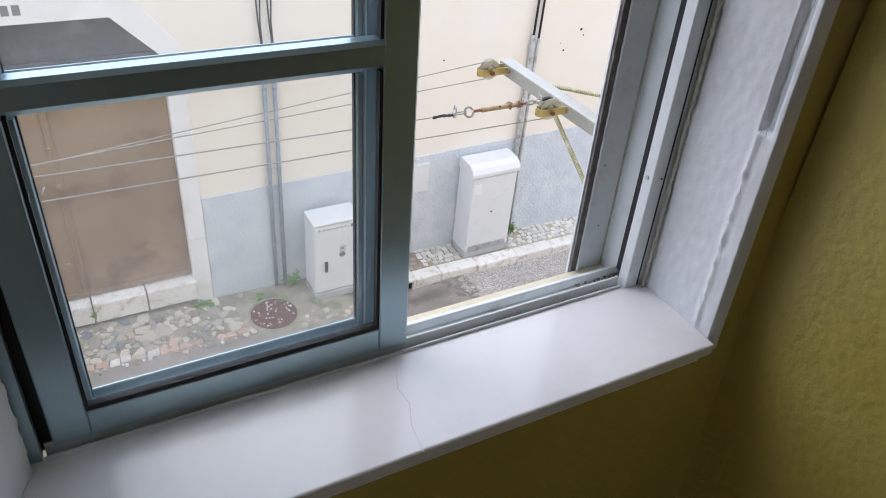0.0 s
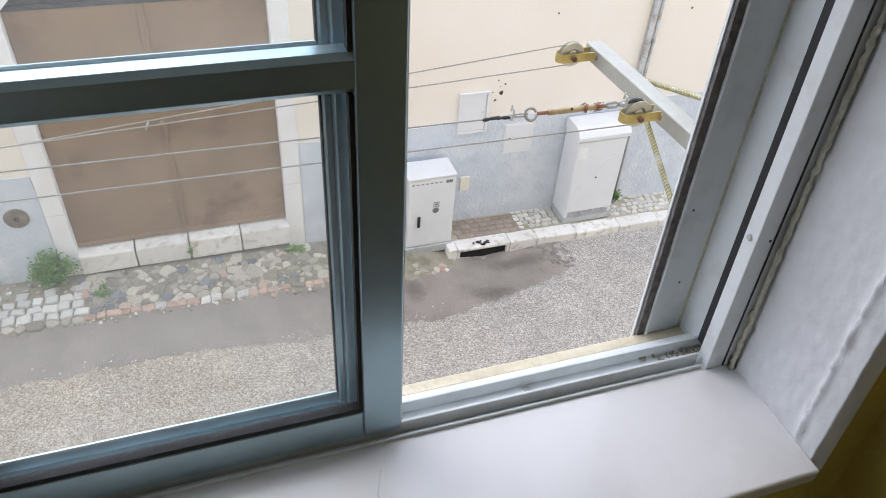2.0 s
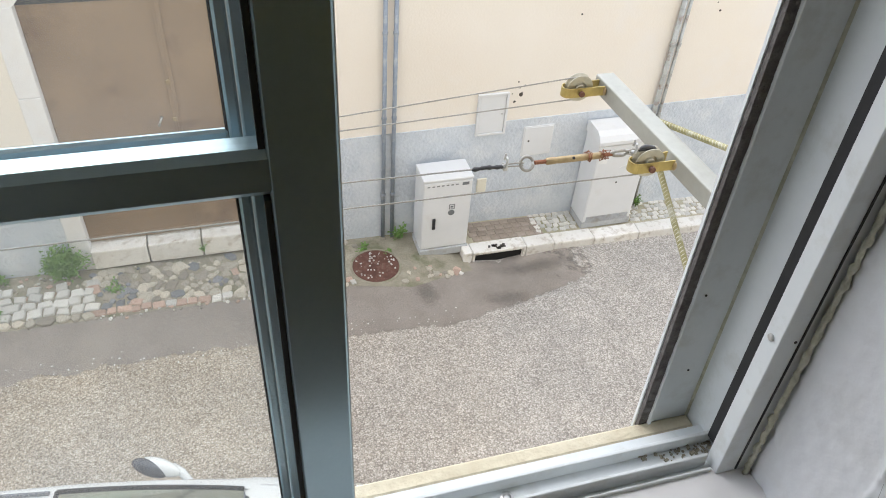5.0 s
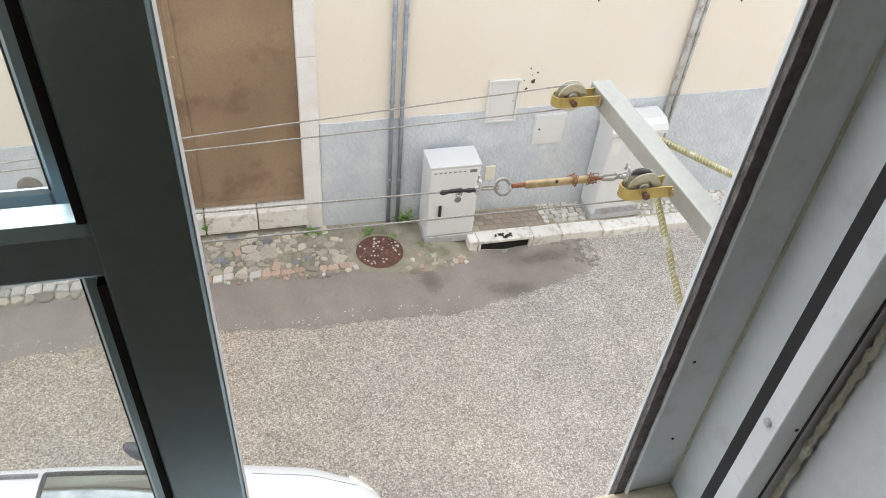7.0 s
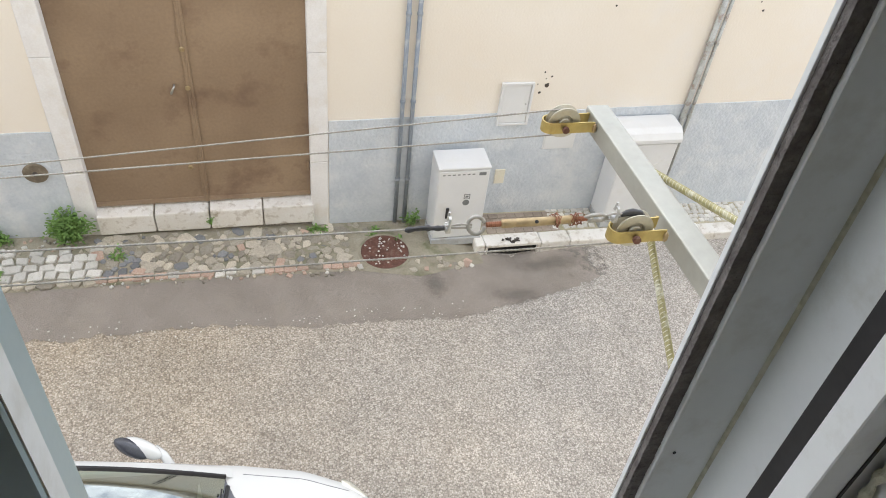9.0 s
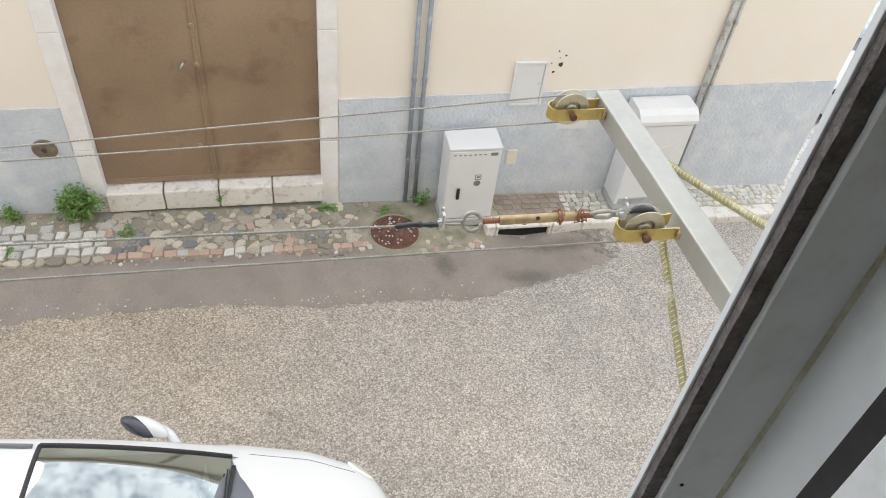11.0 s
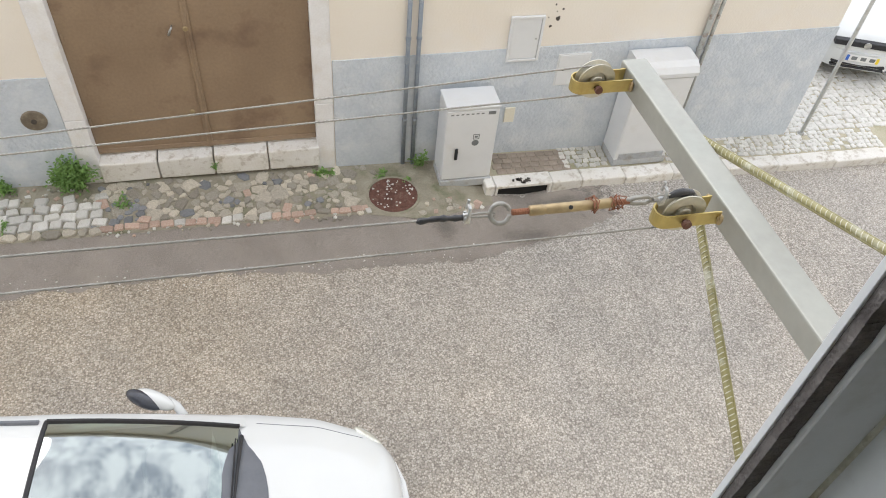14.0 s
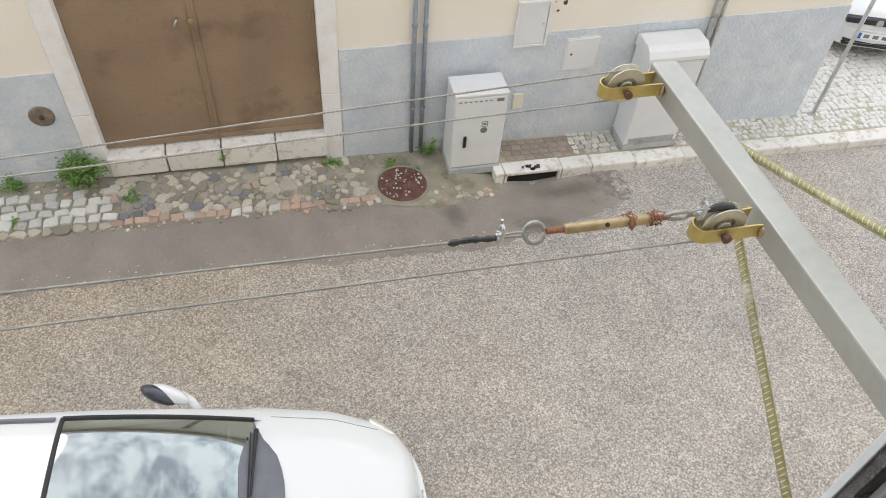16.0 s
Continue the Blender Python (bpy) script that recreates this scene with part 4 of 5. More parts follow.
# ---- cars ----
def curve_at(run, u):
    for (a, p), (b, q) in zip(run, run[1:]):
        if a <= u <= b:
            s = (u - a) / (b - a)
            s = s * s * (3 - 2 * s) * 0.5 + s * 0.5
            return p + (q - p) * s
    return run[0][1] if u < run[0][0] else run[-1][1]


def skin(bm, us, section):
    """A skin over cross sections; section(u) gives a run of points."""
    rows = [[bm.verts.new(p) for p in section(u)] for u in us]
    for a, b in zip(rows, rows[1:]):
        for k in range(len(a) - 1):
            bm.faces.new((a[k], a[k + 1], b[k + 1], b[k]))
    return rows


def car(where, turn, label, category="car", wide=0.86, plate=False, screen=(1.22, 2.58, 0.95, 1.38), roof=1.43):
    """A small hatchback. u runs from the nose to the tail; x of the thing points out of the nose."""
    t = thing("parked_car", where, label, category, rz=turn)
    s0, s1, zc, zr = screen
    half = [(0, 0.34), (0.04, 0.47), (0.12, 0.58), (0.3, 0.70), (0.7, wide - 0.045), (1.2, wide), (3.0, wide), (3.6, wide - 0.05), (3.9, wide - 0.16)]
    deck = [(0, 0.56), (0.05, 0.64), (0.16, 0.72), (0.4, 0.80), (0.9, 0.88), (1.3, 0.93), (3.5, 0.98), (3.9, 0.90)]

    def lower(u):
        w, h = curve_at(half, u), curve_at(deck, u)
        crown = 0.045 if u > 0.1 else 0.02
        pts = []
        for v in np.linspace(-1, 1, 25):
            if abs(v) > 0.72:
                k = (abs(v) - 0.72) / 0.28
                y = w * (1.0 - 0.05 * k * k) * (1 if v > 0 else -1)
                z = h - 0.09 - (h - 0.09 - 0.22) * k
            else:
                a = v / 0.72
                y = w * (1 - (1 - abs(a)) ** 1.0) * (1 if a > 0 else -1)
                z = h + crown * (1 - a * a) - 0.09 * abs(a) ** 7
            pts.append((-u, y, z))
        return pts
    bm = bmesh.new()
    us = [0, 0.02, 0.05, 0.09, 0.14, 0.2, 0.28, 0.36, 0.46, 0.58, 0.7, 0.85, 1.0, 1.2, 1.5, 1.9, 2.3, 2.7, 3.1, 3.5, 3.7, 3.85, 3.9]
    rows = skin(bm, us, lower)
    bm.faces.new(rows[0])
    bm.faces.new(rows[-1])
    bmesh.ops.recalc_face_normals(bm, faces=bm.faces)
    body = part("body", bm, CARWHITE, t, smooth=True)
    for k in (5, 19):
        part("bonnet_seam", tube(bmesh.new(), [Vector(lower(u)[k]) + Vector((0, 0, 0.0005)) for u in np.linspace(0.3, 1.15, 16)], 0.0028, 5), CARGREY, body)

    cab_z = [(s0, zc - 0.03), (s0 + 0.3 * (s1 - s0), zc + 0.20), (s0 + 0.65 * (s1 - s0), zr - 0.12), (s1, zr), (s1 + 0.5, roof), (3.2, roof - 0.02), (3.7, roof - 0.12), (3.88, 0.95)]

    def cabin(u, lift=0.0, inset=0.0):
        z = curve_at(cab_z, u) + lift
        if s0 <= u <= s1:
            q = (u - s0) / (s1 - s0)
            z = zc - 0.03 + (zr - zc + 0.03) * (1.6 * q - 0.6 * q * q) + lift
        base = 0.86
        f = max(0.0, min(1.0, (z - base) / (roof - base)))
        w = (wide - 0.05) - 0.14 * f - inset
        pts = []
        for v in np.linspace(-1, 1, 25):
            a = abs(v)
            if a > 0.70:
                k = (a - 0.70) / 0.30
                y = w + (wide - 0.04 - w) * k
                zz = (z - 0.07) * (1 - k) + base * k
            else:
                q = a / 0.70
                y = w * q
                zz = z + 0.035 * (1 - q * q) - 0.07 * q ** 8
            pts.append((-u, y * (1 if v > 0 else -1), max(zz, base - 0.02)))
        return pts
    bm = bmesh.new()
    # roof and tail as the painted shell, with pillars beside the screen
    skin(bm, list(np.linspace(s1, 3.88, 12)), cabin)
    for run in ((2, 3, 4, 5), (19, 20, 21, 22)):
        skin(bm, list(np.linspace(s0 - 0.02, s1, 12)), lambda u: [cabin(u)[k] for k in run])
    bmesh.ops.recalc_face_normals(bm, faces=bm.faces)
    part("cabin_shell", bm, CARWHITE, t, smooth=True)
    bm = bmesh.new()
    skin(bm, list(np.linspace(s0 + 0.06, s1 - 0.01, 14)), lambda u: cabin(u, 0.004)[5:20])
    bmesh.ops.recalc_face_normals(bm, faces=bm.faces)
    screen_ob = part("windscreen", bm, WINDSCREEN, t, "green-tinted windscreen reflecting the clouds", smooth=True)
    us = list(np.linspace(s0 + 0.06, s1, 12))
    bm = tube(bmesh.new(), [cabin(u, 0.004)[5] for u in us], 0.020, 6)
    tube(bm, [cabin(u, 0.004)[19] for u in us], 0.020, 6)
    tube(bm, [p for p in cabin(s1, 0.002)[5:20]], 0.019, 6)
    part("screen_seal", bm, BLACK, screen_ob, "dark seal round the windscreen")
    # scuttle panel and wipers
    bm = bmesh.new()
    def cowl(u):
        p = []
        for v in np.linspace(-1, 1, 15):
            w = (wide - 0.115) * v
            lead = 0.24 * v * v * (1.75 - 0.75 * (u - 1.03) / 0.33)
            p.append((-(u + lead * 0.75), w, curve_at(deck, u) + 0.012 + 0.045 * (1 - v * v) + (u - 1.04) * 0.16 + 0.01 * v * v))
        return p
    skin(bm, [1.03, 1.08, 1.16, 1.26, 1.36], cowl)
    bmesh.ops.recalc_face_normals(bm, faces=bm.faces)
    part("scuttle", bm, CARGREY, t, "grey plastic scuttle panel", smooth=True)
    for y0, y1 in ((0.55, -0.02), (0.05, -0.52)):
        bm = tube(bmesh.new(), [(-1.25, y0, 0.985), (-1.26, (y0 + y1) / 2, 1.035), (-1.27, y1, 1.05)], [0.018, 0.012, 0.008], 6)
        tube(bm, [(-1.29, y0 - 0.04, 1.02), (-1.29, y1 - 0.1, 1.06)], 0.007, 5)
        part("wiper", bm, BLACK, t)
    # side glass, inside parts
    for sg in (-1, 1):
        bm = bmesh.new()
        box(bm, (-3.5, sg * (wide - 0.08) - 0.004, 0.98), (-1.95, sg * (wide - 0.08) + 0.004, 1.28), 0)
        for v in bm.verts:
            if v.co.z > 1.2:
                v.co.y -= sg * 0.098
                if v.co.x > -2:
                    v.co.x -= 0.70
        part("side_window", bm, DARK_PANEL, t)
        bm = bmesh.new()
        bmesh.ops.create_uvsphere(bm, u_segments=18, v_segments=12, radius=1.0, matrix=Matrix.LocRotScale((-1.93, sg * (wide + 0.03), 1.06), Euler((0, 0, sg * 1.08)), (0.062, 0.18, 0.085)))
        tube(bm, [(-1.70, sg * (wide - 0.10), 0.98), (-1.76, sg * (wide - 0.03), 1.03), (-1.84, sg * (wide + 0.01), 1.05)], [0.035, 0.036, 0.05], 10)
        mirror = part("mirror", bm, CARWHITE, t, smooth=True)
        bm = bmesh.new()
        bmesh.ops.create_uvsphere(bm, u_segments=18, v_segments=12, radius=1.0, matrix=Matrix.LocRotScale((-2.015, sg * (wide + 0.035), 1.055), Euler((0, 0, sg * 1.08)), (0.060, 0.165, 0.088)))
        part("mirror_housing", bm, CARDARK, mirror, "dark mirror glass side", smooth=True)
        bm = tube(bmesh.new(), [(-s1 - 0.05, sg * (wide - 0.30), zr + 0.005), (-s1 - 0.6, sg * (wide - 0.30), roof + 0.012), (-3.2, sg * (wide - 0.30), roof)], 0.02, 6)
        part("roof_strip", bm, CARGREY, t)
        for u, inset in ((0.85, 0.17), (3.15, 0.10)):
            bm = lathe(bmesh.new(), [(0.20, -0.09), (0.29, -0.09), (0.30, -0.06), (0.30, 0.06), (0.29, 0.09), (0.20, 0.09)], (-u, sg * (wide - inset), 0.30), (0, 1, 0), 28)
            wheel = part("wheel", bm, TYRE, t)
            part("rim", lathe(bmesh.new(), [(0.05, -0.10), (0.19, -0.095), (0.19, 0.095), (0.05, 0.10)], (-u, sg * (wide - inset), 0.30), (0, 1, 0), 20), STEEL, wheel)
        bm = bmesh.new()
        bmesh.ops.create_uvsphere(bm, u_segments=16, v_segments=10, radius=1.0, matrix=Matrix.LocRotScale((-0.245, sg * 0.600, 0.688), Euler((sg * -0.45, 0.40, -sg * 0.60)), (0.16, 0.055, 0.03)))
        part("headlight", bm, LAMP_GLASS, t, "clear headlight lens", smooth=True)
    part("dashboard", boxes(((-2.0, -wide + 0.14, 0.70), (-1.45, wide - 0.14, 0.90)), bevel=0.05), CARSEAT, t)
    for sy in (-0.36, 0.36):
        part("car_seat", boxes(((-2.6, sy - 0.24, 0.45), (-2.05, sy + 0.24, 0.62)), ((-2.75, sy - 0.23, 0.6), (-2.58, sy + 0.23, 1.12)), ((-2.72, sy - 0.12, 1.14), (-2.62, sy + 0.12, 1.28)), bevel=0.04), CARSEAT, t)
    # Added sheet covers the white deck to keep the cabin dark.
    bm = bmesh.new()
    skin(bm, list(np.linspace(s0 + 0.25, 3.6, 14)), lambda u: [(-u, (wide - 0.19) * v, min(curve_at(deck, min(u, 1.5)) + 0.085, cabin(u)[12][2] - 0.05)) for v in np.linspace(-1, 1, 9)])
    part("cabin_lining", bm, CARSEAT, t, "dark sheet added over the body deck behind the glass")
    part("steering_wheel", tube(bmesh.new(), [(-1.88 - 0.06 * math.sin(a), 0.36 + 0.18 * math.cos(a), 0.92 + 0.17 * math.sin(a)) for a in np.linspace(0, 6.28, 20)], 0.016, 6), CARGREY, t)
    # front
    if plate:
        part("grille", boxes(((-0.10, -0.50, 0.61), (0.012, 0.50, 0.70)), bevel=0.01), BLACK, t)
    bm = boxes(((-0.12, -0.42, 0.30), (0.03, 0.42, 0.335)), ((-0.12, -0.42, 0.245), (0.03, 0.42, 0.28)), bevel=0.008)
    part("lower_grille", bm, BLACK, t)
    bm = bmesh.new()
    prism(bm, [(-0.03, -0.44), (0.035, -0.26), (0.065, 0), (0.035, 0.26), (-0.03, 0.44), (-0.13, 0.585), (-0.3, 0.69), (-0.3, -0.69), (-0.13, -0.585)], 0.34, 0.53, "z")
    bumper = part("bumper", bm, CARWHITE, t)
    part("badge", lathe(bmesh.new(), [(0.055, 0), (0.055, 0.01), (0.044, 0.012), (0.044, 0.004)], (0.012, 0, 0.655), (1, 0, 0), 20), STEEL, t)
    if plate:
        p = part("number_plate", boxes(((0.066, -0.26, 0.40), (0.076, 0.26, 0.51)), bevel=0.003), PLATE_W, bumper, "white number plate with blue and yellow ends")
        for y0 in (-0.17, -0.03, 0.11):
            part("plate_bar", boxes(((0.076, y0, 0.425), (0.0785, y0 + 0.085, 0.485))), INK, p)
        part("blue_end", boxes(((0.076, -0.255, 0.405), (0.079, -0.21, 0.505))), PLATE_BLUE, p)
        part("yellow_end", boxes(((0.076, 0.21, 0.405), (0.079, 0.255, 0.505))), PLATE_YEL, p)
    # underside keeps light out
    part("underbody", boxes(((-3.8, -wide + 0.12, 0.18), (-0.12, wide - 0.12, 0.24))), BLACK, t)
    return t


car((2.11, -4.95, ground(1, -5)), -5.0, "white hatchback parked close under the window")
car((10.63, 1.2, paved(11.2)), -112.0, "white hatchback parked in the cobbled side street", plate=True)

# ---- our own house ----
WX0, WX1, WZ0, WZ1 = 0.535, 1.915, 5.337, 6.80
YI, YO = -7.484, -7.172
RX0, RX1, RY0, RZ0, RZ1 = -2.3, 1.985, -11.6, 4.25, 7.05
bm = bmesh.new()
box(bm, (RX0 - 0.3, YI, RZ0), (WX0, YI + 0.02, RZ1))
box(bm, (WX1, YI, RZ0), (RX1 + 0.3, YI + 0.02, RZ1))
box(bm, (WX0, YI, WZ1), (WX1, YI + 0.02, RZ1))
box(bm, (WX0, YI, RZ0), (WX1, YI + 0.02, WZ0 - 0.03))
inner_face = solid("wall_south_inside", bm, YELLOW, "ochre-yellow painted wall round the window", "wall")
bm = bmesh.new()
box(bm, (-14, YI + 0.02, -1), (WX0, YO, 7.3))
box(bm, (WX1 + 0.02, YI + 0.02, -1), (14, YO, 7.3))
box(bm, (WX0, YI + 0.02, WZ1), (WX1 + 0.02, YO, 7.3))
box(bm, (WX0, YI + 0.02, -1), (WX1 + 0.02, YO, WZ0 - 0.03))
outer_face = solid("wall_south", bm, EXT, "cream rendered outer wall of the house", "wall")
solid("wall_east", boxes(((RX1, RY0, RZ0), (RX1 + 0.2, YI, RZ1))), YELLOW, "ochre-yellow painted side wall beside the window", "wall")
solid("wall_west", boxes(((RX0 - 0.2, RY0, RZ0), (RX0, YI, RZ1))), YELLOW, "ochre-yellow painted side wall of the room", "wall")
# The opening lies out of view, added to let more daylight in.
solid("wall_back", boxes(((RX0 - 0.2, RY0 - 0.2, RZ0), (-1.9, RY0, RZ1)), ((-0.4, RY0 - 0.2, RZ0), (RX1 + 0.2, RY0, RZ1)), ((-1.9, RY0 - 0.2, RZ0), (-0.4, RY0, 4.7)), ((-1.9, RY0 - 0.2, 6.6), (-0.4, RY0, RZ1))), YELLOW, "ochre-yellow painted back wall, its unseen opening added to light the room", "wall")
solid("ceiling", boxes(((RX0 - 0.3, RY0 - 0.3, RZ1), (RX1 + 0.3, YO, RZ1 + 0.2))), CEIL, "plain white ceiling", "ceiling")
solid("floor", boxes(((RX0 - 0.3, RY0 - 0.3, RZ0 - 0.2), (RX1 + 0.3, YO - 0.01, RZ0))), FLOOR, "dark wooden floor of the room", "floor")

# reveals: rough white plaster, slightly uneven, with a groove near the room edge
def reveal(name, x, sign):
    bm = bmesh.new()
    ny, nz = 52, 280
    rows = []
    for i in range(ny + 1):
        y = YI - 0.004 + (-7.284 - YI + 0.004) * i / ny
        row = []
        for k in range(nz + 1):
            z = WZ0 - 0.01 + (WZ1 - WZ0 + 0.02) * k / nz
            f = i / ny
            d = 0.004 * noise.noise((y * 9, z * 5, x)) + 0.0012 * noise.noise((y * 60, z * 40, x))
            lip = 0.21 + 0.03 * noise.noise((2, z * 4, x)) + 0.025 * noise.noise((5, z * 19, x)) - 0.05 * (z - 5.4)
            ridge = max(0.0, 1 - abs(f - lip) / 0.06)
            d += ridge * (0.0045 + 0.007 * noise.noise((y * 20, z * 26, x)) + 0.004 * noise.noise((y * 50, z * 75, x)))
            d += (0.005 if f < lip else 0.0)
            edge_f = 0.955 + 0.03 * noise.noise((8, z * 16, x)) + 0.02 * noise.noise((9, z * 55, x))
            if f > edge_f:
                d -= 0.006
            elif f > edge_f - 0.06:
                d += 0.003 * max(0.0, noise.noise((y * 30, z * 45, x)) + 0.2)
            if z < WZ0 + 0.06:
                d += 0.006 * noise.noise((y * 45, z * 40, x)) * (1 - (z - WZ0) / 0.06)
            if sign > 0 and 0.07 <= f <= 0.20 and z > 5.83:
                d -= 0.022
            splay = (-0.012 if sign > 0 else -0.075) * (1 - f)
            row.append(bm.verts.new((x - sign * (splay + d), y, z)))
        rows.append(row)
    for a, b in zip(rows, rows[1:]):
        for k in range(nz):
            bm.faces.new((a[k], b[k], b[k + 1], a[k + 1]))
    edge = [bm.verts.new((x + sign * (0.045 if sign > 0 else 0.09), YI - 0.004, v.co.z)) for v in rows[0]]
    for k in range(nz):
        bm.faces.new((edge[k], rows[0][k], rows[0][k + 1], edge[k + 1]))
    bmesh.ops.recalc_face_normals(bm, faces=bm.faces)
    return solid(name, bm, WHITE_PLASTER, "rough white plaster window reveal with cracks", "window reveal", smooth=True)


leaning = [inner_face, outer_face, reveal("reveal_east", 1.876, 1), reveal("reveal_west", 0.612, -1)]
solid("reveal_top", boxes(((WX0, YI, WZ1 - 0.02), (WX1, -7.2, WZ1))), WHITE_PLASTER, "white plaster window head", "window reveal")
bm = bmesh.new()
pts = [(1.868 + 0.002 * noise.noise((3, 0, k * 0.6)), -7.293 + 0.003 * noise.noise((7, 1, k * 0.5)), WZ0 + 0.03 + 0.006 * k) for k in range(240)]
tube(bm, pts, [0.0042 + 0.0034 * noise.noise((1, 2, k * 0.45)) + 0.0016 * noise.noise((4, 2, k * 1.7)) for k in range(240)], 8)
filler = solid("frame_filler", bm, FILLER, "crumbly yellowed filler between frame and plaster", "filler", smooth=True)

# Cracks are thin tubes in a grey that stands for their shadow.
CRACK = material("crack_shadow", (0.26, 0.26, 0.25), (0.42, 0.42, 0.40), 0.95, bump=0.3)
for seed, y0, z0, z1 in ((1, -7.452, 5.375, 5.84), (3, -7.468, 5.80, 6.5)):
    pts = [(1.868, y0 + 0.012 * noise.noise((seed, 0, k * 0.35)) + 0.006 * noise.noise((seed, 5, k * 1.3)), z0 + (z1 - z0) * k / 40) for k in range(41)]
    pts = [(x + 0.012 - 0.004 * noise.noise((y * 9, z * 5, WX1 + 0.012)), y, z) for x, y, z in pts]
    crack = solid("plaster_crack", tube(bmesh.new(), pts, [0.0002 + 0.0006 * abs(noise.noise((seed, 9, k * 0.7))) for k in range(41)], 5), CRACK, "thin dark crack in the white plaster", "crack")
    leaning.append(crack)

# marble sill inside, rendered ledge outside
t = thing("window_sill", (1.2525, -7.43, 5.337), "polished white marble window sill with faint veins", "window sill", kind="structure")
bm = box(bmesh.new(), (-0.715, -0.088, 0), (0.630, 0.153, 0.03), 0.005, seg=3)
slab = part("slab", bm, MARBLE, t, smooth=False)
bm = bmesh.new()
for run in (((-0.02, 0.10), (-0.035, 0.06), (-0.03, 0.02), (-0.05, -0.03), (-0.055, -0.09)),):
    for (a, b), (c, d) in zip(run, run[1:]):
        w = 0.0011
        n = Vector((-(d - b), c - a, 0)).normalized() * w
        vs = [bm.verts.new(p) for p in ((a - n.x, b - n.y, 0.0306), (c - n.x, d - n.y, 0.0306), (c + n.x, d + n.y, 0.0306), (a + n.x, b + n.y, 0.0306))]
        bm.faces.new(vs)
bmesh.ops.recalc_face_normals(bm, faces=bm.faces)
VEIN = material("grey_vein", (0.60, 0.58, 0.59), (0.72, 0.70, 0.70), 0.25, bump=0.0)
part("vein", bm, VEIN, slab, "thin grey vein in the marble")
part("apron", boxes(((-0.71, -0.070, -0.032), (0.622, -0.045, 0.0)), bevel=0.004), WHITE_PLASTER, t, "white plaster edge under the slab")
solid("outer_ledge", boxes(((WX0, -7.1945, 5.25), (1.850, -7.168, 5.346)), bevel=0.004), EXT, "cream rendered ledge outside the window", "ledge")

# ---- the sliding aluminium window ----
window = tagged(new("window_1"), "open sliding aluminium window with both sashes pushed aside", "window", kind="structure")
FX0, FX1 = 0.632, 1.872
bm = prism(bmesh.new(), [(-7.279, 5.337), (-7.279, 5.361), (-7.195, 5.361), (-7.195, 5.337)], FX0, FX1, "x")
track = part("bottom_track", bm, ALU_W, window)
for y, top, w in ((-7.2765, 5.374, 0.004), (-7.261, 5.387, 0.005), (-7.224, 5.384, 0.006)):
    part("rail", boxes(((FX0, y - w / 2, 5.360), (1.818 if y < -7.25 else 1.848, y + w / 2, top)), bevel=0.001), ALU_W, track)
part("screw_cap", lathe(bmesh.new(), [(0.010, 0), (0.010, 0.003), (0.006, 0.004), (0.004, 0.001)], (1.505, -7.242, 5.361), (0, 0, 1), 16), STEEL, track)
bm = bmesh.new()
for k in range(70):
    s = random.uniform(0.0015, 0.005)
    bmesh.ops.create_cube(bm, size=s, matrix=Matrix.LocRotScale((1.845 - 0.12 * random.random() ** 2, -7.242 + random.uniform(-0.012, 0.012), 5.362 + s / 3), Euler((random.random(), random.random(), random.random())), (1.5, 1, 0.6)))
ob = new("track_dust", mesh_of(bm, "track_dust", DIRT))
tagged(ob, "crumbs of dirt gathered at the end of the track", "dirt", kind="stuff")
H1 = WZ1 - 0.02
bm = bmesh.new()
box(bm, (1.823, -7.284, 5.362), (1.925, -7.256, H1), 0.0012)
box(bm, (1.851, -7.226, 5.270), (1.925, -7.160, H1), 0.0012)
box(bm, (1.876, -7.256, 5.355), (1.925, -7.226, H1))
jamb = part("side_jamb", bm, ALU_W, window, "pale aluminium side jamb with marks")
part("jamb_gasket", boxes(((1.8545, -7.2855, 5.37), (1.8575, -7.2840, H1))), BLACK, jamb)
# One black block draws both the brush and the slot's shade.
part("brush_gap", boxes(((1.8400, -7.2555, 5.38), (1.8755, -7.2265, H1))), BLACK, jamb, "black block for the brush seal and the shaded slot of the jamb")
for z in (5.645, 6.2):
    part("jamb_screw", lathe(bmesh.new(), [(0.005, 0), (0.005, 0.003), (0.003, 0.004)], (1.823, -7.269, z), (-1, 0, 0), 12), STEEL, jamb)
    for x in (1.848, 1.880):
        part("drill_hole", lathe(bmesh.new(), [(0.0022, 0), (0.0022, 0.0012)], (x, -7.284, z), (0, -1, 0), 10), BLACK, jamb)
bm = bmesh.new()
box(bm, (1.7785, -7.160, 5.268), (1.925, -7.146, H1), 0.002)
guide = part("shutter_guide", bm, ALU_W, window, "pale outer guide with a dark brush edge")
part("guide_lip", boxes(((1.7775, -7.1660, 5.268), (1.7830, -7.1600, H1)), bevel=0.0012), ALU_W, guide)
part("sealant_bead", tube(bmesh.new(), [(1.8525 + 0.0012 * noise.noise((0, 0, k * 0.3)), -7.1605, 5.28 + k * 0.02) for k in range(74)], 0.0042, 8), FILLER, guide, "greenish line of sealant", True)
for x, y, z in ((1.82, -7.160, 5.46), (1.80, -7.160, 5.62)):
    part("guide_mark", lathe(bmesh.new(), [(0.0018, 0), (0.0018, 0.0012)], (x, y, z), (0, -1, 0), 8), BLACK, guide)
bm = bmesh.new()
nz = 420
